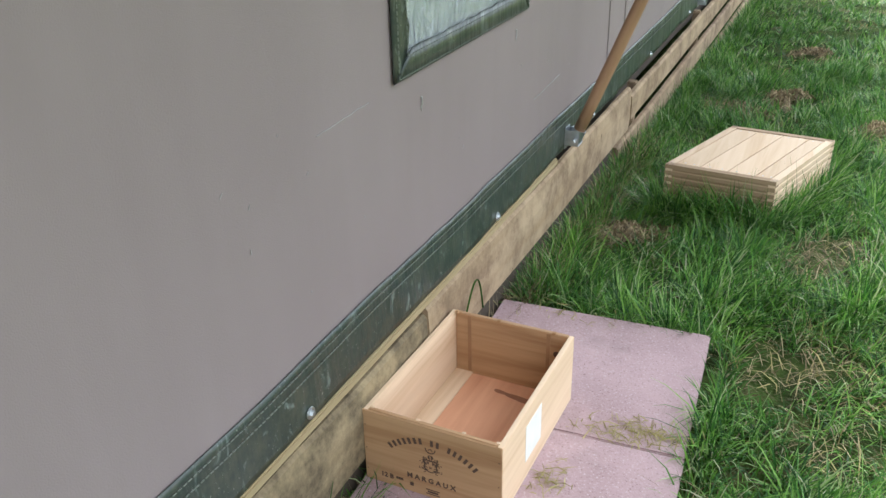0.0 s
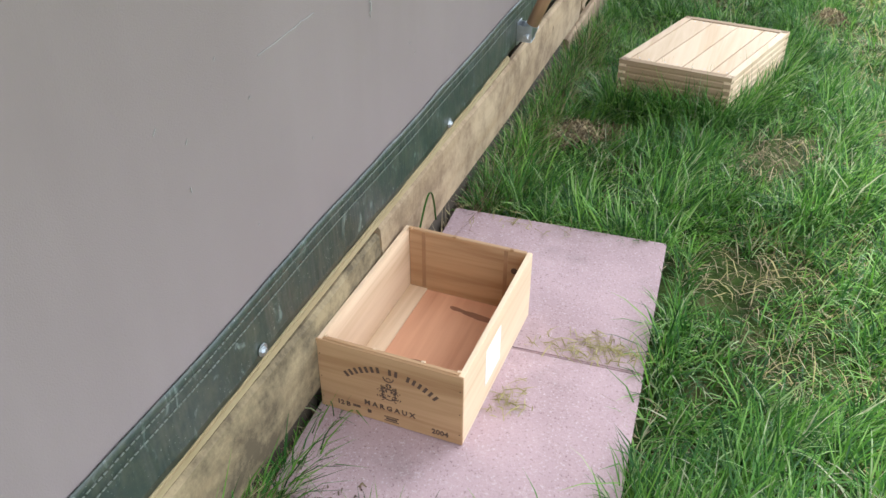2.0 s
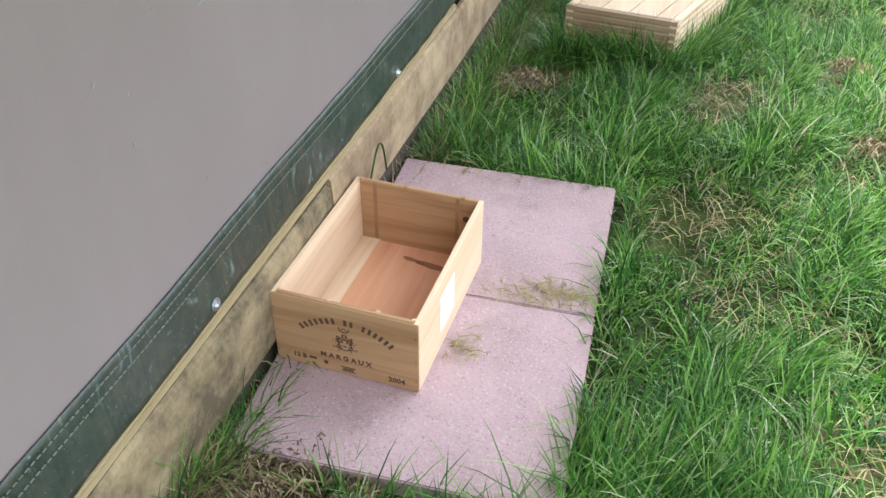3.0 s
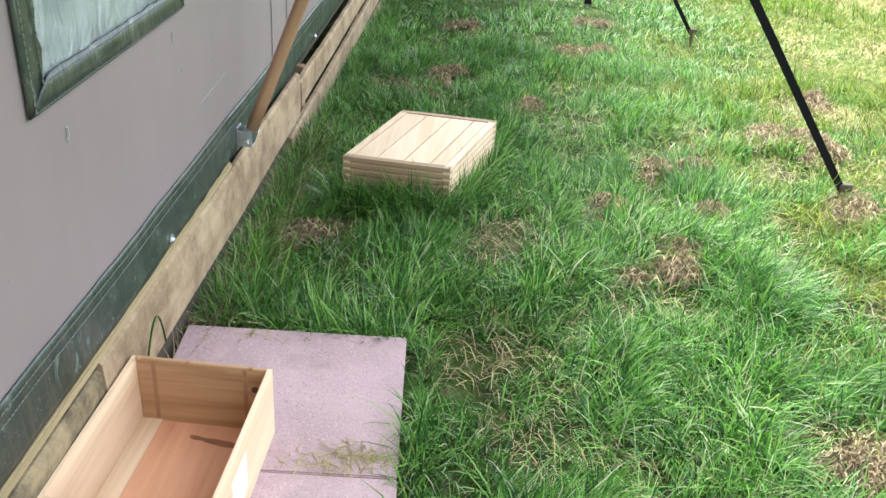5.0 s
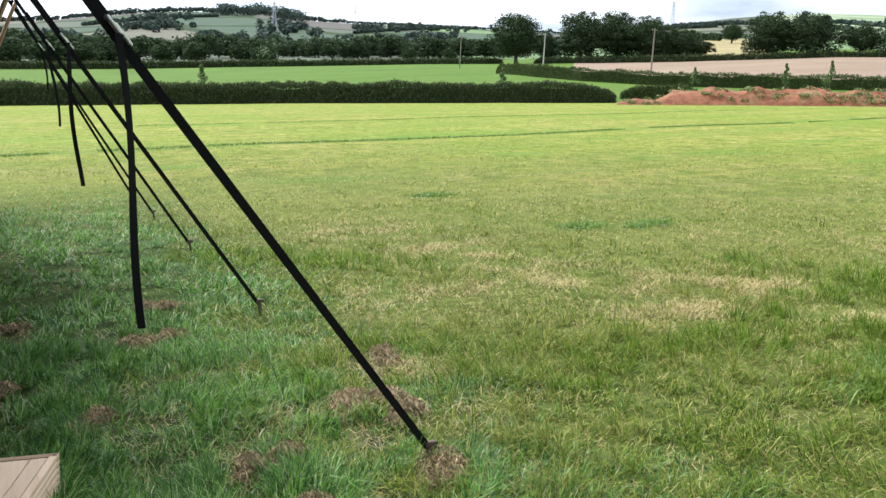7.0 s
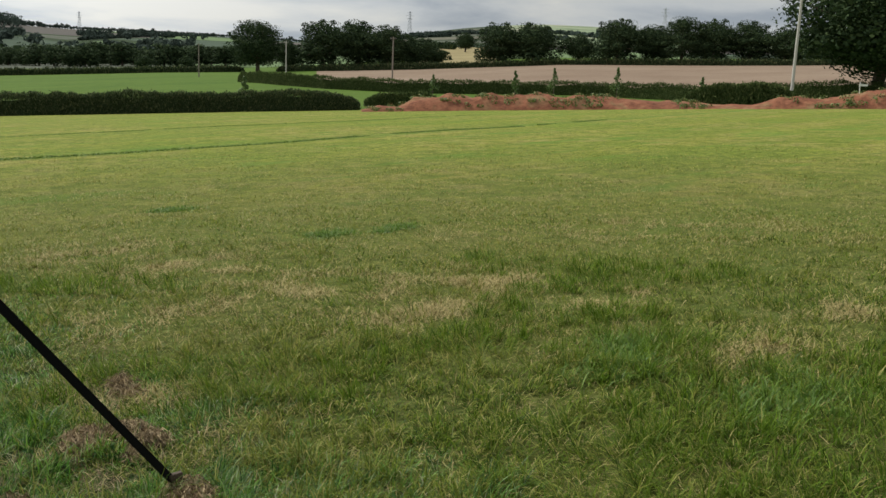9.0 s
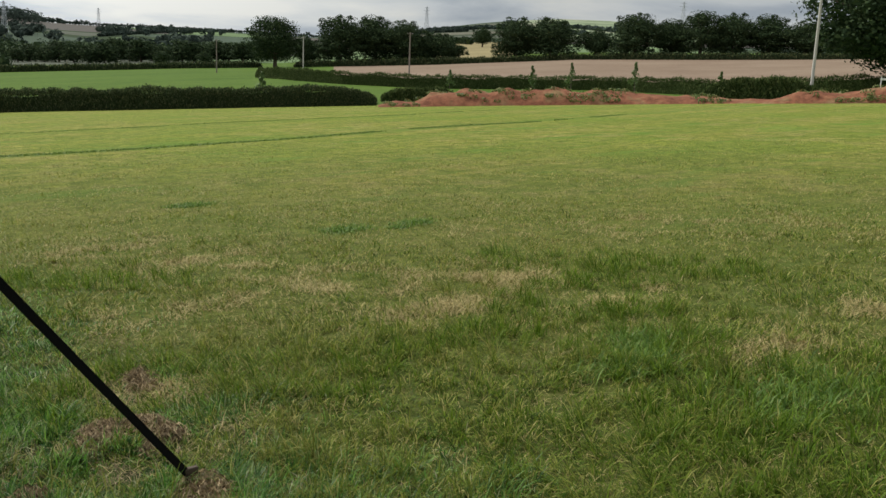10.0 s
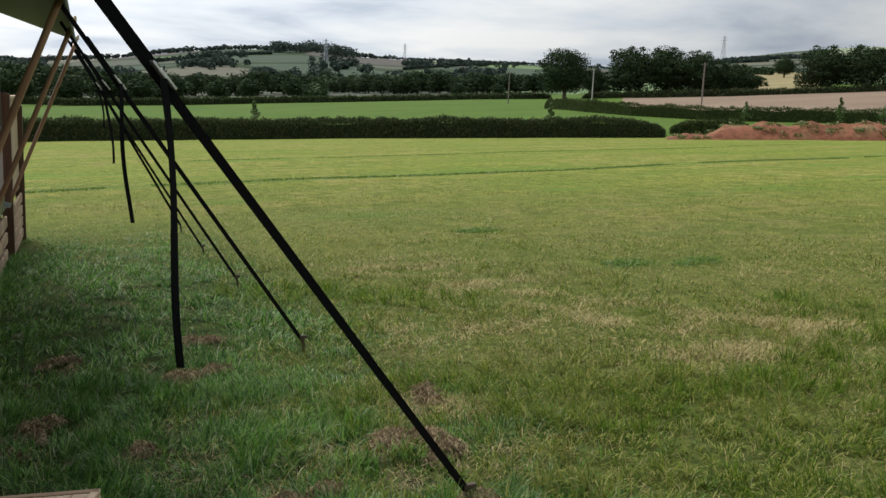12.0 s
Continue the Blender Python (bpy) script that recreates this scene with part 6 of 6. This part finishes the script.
def build_mound(az0, az1, r, heights, width, name, label):
    """A bank of tipped earth along a bearing range."""
    bm = bmesh.new()
    n = int((az1 - az0) * 6)
    rows = []
    prof = np.linspace(-1, 1, 17)
    for j in range(n + 1):
        az = az0 + (az1 - az0) * j / n
        h = lay(heights, az) * (0.92 + 0.2 * noise.noise(Vector((az * 0.6, r, 0.5))) + 0.12 * noise.noise(Vector((az * 1.7, r, 4.5))))
        row = []
        for f in prof:
            p = polar(az, r + f * width / 2)
            lump = 0.35 * noise.noise(p * 0.45) + 0.2 * noise.noise(p * 1.3) + 0.1 * noise.noise(p * 3.1)
            z = h * max(0.0, (1 - abs(f) ** 3)) * (1 + lump * 0.4) + lump * 0.25 * min(1, h) * (1 - abs(f))
            row.append(bm.verts.new((p.x, p.y, p.z + max(-0.05, z) - 0.03)))
        rows.append(row)
    for a, b in zip(rows, rows[1:]):
        for k in range(len(prof) - 1):
            bm.faces.new((a[k], b[k], b[k + 1], a[k + 1]))
    rg = np.random.default_rng(int(az0))
    cs, rs, ns = [], [], []
    for k in range(int((az1 - az0) * 5)):
        row = rows[int(rg.integers(0, len(rows)))]
        c = row[int(rg.choice((1, 2, 3, 5, 8, 9)))].co
        if noise.noise(c * 0.22) > -0.05:
            cs.append(tuple(c))
            rs.append((rg.uniform(0.25, 0.7), rg.uniform(0.25, 0.7), rg.uniform(0.12, 0.35)))
            ns.append(60)
    v, q = leaf_cloud(rg, cs, rs, ns, 0.16)
    weeds = new("weeds", array_mesh("weeds", v, np.zeros((0, 3), dtype=np.int32), q, M_WEEDS))
    tagged(weeds, "low green weeds growing over a bank of earth", "weeds", kind="stuff")
    ob = mesh_object(name, bm, M_RED, True)
    return tagged(ob, label, "earth mound", "banks of tipped earth")


build_mound(36.4, 61.5, 82, [(36.4, 0.2), (37.5, 0.5), (38.7, 0.4), (39.8, 1.3), (43, 1.5), (50, 1.4), (52.5, 1.15), (55, 0.7), (58, 0.5), (61.5, 0.25)], 7.0, "earth_mound", "long bank of tipped red earth with weeds")
build_mound(60.5, 78, 80, [(60.5, 0.2), (62.5, 1.0), (65, 0.95), (67.5, 1.45), (71, 1.3), (78, 1.0)], 6.0, "earth_mound", "bank of tipped red earth near a lane")


def sapling(az, r, height, seed):
    p = polar(az, r)
    t = thing("sapling", Matrix.Translation(p), "young leafy sapling standing in a hedge", "sapling", "saplings along the hedges")
    bm = bmesh.new()
    tube(bm, (0, 0, 0), (0, 0, height * 0.9), 0.05, 0.015, 6)
    part("stem", bm, M_BARK, t)
    rg = np.random.default_rng(seed)
    cs = [(rg.normal(0, 0.16) * height * (1 - f) + 0, rg.normal(0, 0.16) * height * (1 - f), height * f) for f in np.linspace(0.3, 0.98, 14)]
    v, q = leaf_cloud(rg, cs, [(0.13 * height * (1.25 - c[2] / height),) * 3 for c in cs], [34] * len(cs), 0.22)
    me = array_mesh("leaves", v, np.zeros((0, 3), dtype=np.int32), q, M_SAPLING)
    piece("leaves", me, t, Matrix.Identity(4))


for k, (az, r, h) in enumerate(((9.9, 88, 3.6), (29.0, 96, 3.2), (46.3, 130, 3.6), (48.8, 130, 4.0), (52.8, 126, 4.2), (41.0, 134, 3.0), (58.0, 110, 3.0))):
    sapling(az, r, h, 60 + k)


def telegraph_pole(az, r, height, mt, label):
    p = polar(az, r)
    t = thing("telegraph_pole", Matrix.Translation(p), label, "pole", "telegraph poles")
    bm = bmesh.new()
    tube(bm, (0, 0, -0.3), (0, 0, height), 0.17, 0.12, 10, 3)
    part("shaft", bm, mt, t)
    m = pose(0, 0, height - 0.35, 0, 0, -az)
    ob = part("crossarm", boxed(-0.55, 0.55, -0.05, 0.05, -0.05, 0.05, bevel=0.01), mt, t)
    ob.matrix_basis = m
    for x in (-0.45, 0.45):
        bm = bmesh.new()
        tube(bm, (x, 0, 0.05), (x, 0, 0.22), 0.045, 0.03, 8)
        ob = part("insulator", bm, M_TELE_PALE, t)
        ob.matrix_basis = m


telegraph_pole(38.35, 170, 9.2, M_TELE, "tall weathered wooden telegraph pole")
telegraph_pole(31.57, 232, 9.2, M_TELE_PALE, "pale telegraph pole near a large tree")
telegraph_pole(26.22, 250, 9.0, M_TELE, "distant telegraph pole in pasture")
telegraph_pole(63.2, 97, 11.5, M_TELE_PALE, "tall pale telegraph pole beside a lane")


def pylon(az, r, height):
    p = polar(az, r)
    t = thing("pylon", Matrix.Translation(p) @ pose(0, 0, 0, 0, 0, -az + 25), "grey steel lattice pylon on a far hill", "pylon", "pylons on the hills")
    w0, w1 = height * 0.085, height * 0.018
    rad = 0.007 * height
    bm = bmesh.new()
    at = lambda sx, sy, f: Vector((sx * (w0 + (w1 - w0) * f), sy * (w0 + (w1 - w0) * f), height * f))
    lv = [0, 0.18, 0.34, 0.48, 0.6, 0.7, 0.8, 0.9, 1.0]
    for sx, sy in ((-1, -1), (1, -1), (1, 1), (-1, 1)):
        tube(bm, at(sx, sy, 0), at(sx, sy, 1), rad, rad * 0.6, 4)
    for a, b in zip(lv, lv[1:]):
        for (s1, s2) in (((-1, -1), (1, -1)), ((1, -1), (1, 1)), ((1, 1), (-1, 1)), ((-1, 1), (-1, -1))):
            tube(bm, at(*s1, a), at(*s2, b), rad * 0.5, rad * 0.5, 3)
            tube(bm, at(*s2, a), at(*s1, b), rad * 0.5, rad * 0.5, 3)
    part("tower", bm, M_PYLON, t)
    for f, half in ((0.66, 0.16), (0.80, 0.19), (0.93, 0.13)):
        bm = bmesh.new()
        for s in (-1, 1):
            tube(bm, (0, 0, height * (f + 0.03)), (s * half * height, 0, height * f), rad * 0.7, rad * 0.4, 4)
            tube(bm, (0, 0, height * f), (s * half * height, 0, height * f), rad * 0.7, rad * 0.4, 4)
        part("arm", bm, M_PYLON, t)


for az, r, top in ((14.35, 1350, 3.88), (19.4, 2100, 3.85), (39.37, 2150, 5.0), (55.42, 2150, 5.7)):
    pylon(az, r, 1.69 + r * math.tan(radians(top)) - polar(az, r).z)

# a small finger post by the oak
p = polar(66.9, 104)
sign = thing("finger_post", Matrix.Translation(p), "small white wooden finger post at a lane", "signpost")
bm = bmesh.new()
tube(bm, (0, 0, -0.2), (0, 0, 2.0), 0.06, 0.05, 8)
part("shaft", bm, M_WHITE, sign)
ob = part("arm", boxed(-0.1, 0.75, -0.03, 0.03, 1.62, 1.84, bevel=0.01), M_WHITE, sign)
ob.matrix_basis = pose(0, 0, 0, 0, 0, -60)


def far_woods():
    """Woods, copses and hedgerow trees over the hills, as small leafy heaps."""
    r = np.random.default_rng(77)
    cs, rs, ns, far = [], [], [], []

    def heap(az, dist, h):
        p = polar(az, dist)
        cs.append((p.x, p.y, p.z + h * 0.45))
        rs.append((h * 0.55, h * 0.55, h * 0.5))
        ns.append(34 if dist > 1000 else 80)
        far.append(dist > 1000)

    for k in range(120):  # hilltop wood
        heap(r.uniform(11.0, 16.2), r.uniform(1900, 2180), r.uniform(12, 20) * (1.2 if k % 5 else 1.5))
    for az in np.arange(-14, 17.5, 0.11):  # belt along the crest
        heap(az + r.normal(0, 0.05), r.uniform(2080, 2200), 8 + 7 * max(-0.4, noise.noise(Vector((az * 0.8, 3, 0)))) + r.uniform(-1, 3))
    for az in np.arange(17.5, 34, 0.16):  # low hedge along the crest
        heap(az, r.uniform(2150, 2200), r.uniform(3, 5) + 6 * (r.random() > 0.94))
    for row in range(9):  # hedgerows across the slope
        az0, d, tilt = r.uniform(-14, 22), r.uniform(850, 2000), r.uniform(-14, 14)
        for k in range(60):
            heap(az0 + k * 0.13, d + k * tilt, r.uniform(4.5, 8))
    for k in range(24):  # copses
        az0, d = r.uniform(-13, 29), r.uniform(700, 1900)
        for j in range(22):
            heap(az0 + r.normal(0, 0.9), d + r.normal(0, 40), r.uniform(8, 14))
    for k in range(230):  # foot of the hill
        heap(r.uniform(-14, 31), r.uniform(560, 760), r.uniform(8, 13))
    for row in range(8):  # right-hand hill
        az0, d, tilt = r.uniform(32, 60), r.uniform(1000, 2100), r.uniform(-10, 10)
        for k in range(50):
            heap(az0 + k * 0.16, d + k * tilt, r.uniform(4, 7))
    # far heaps take the haze-paled leaves, nearer ones the plain tree leaves
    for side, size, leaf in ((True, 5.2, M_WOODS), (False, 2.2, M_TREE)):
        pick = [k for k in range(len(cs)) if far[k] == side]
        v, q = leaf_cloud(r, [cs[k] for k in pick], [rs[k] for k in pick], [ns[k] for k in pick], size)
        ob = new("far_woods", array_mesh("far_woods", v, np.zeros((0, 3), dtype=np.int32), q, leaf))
        tagged(ob, "woods and hedgerow trees scattered over far hills", "woods", kind="stuff")


far_woods()
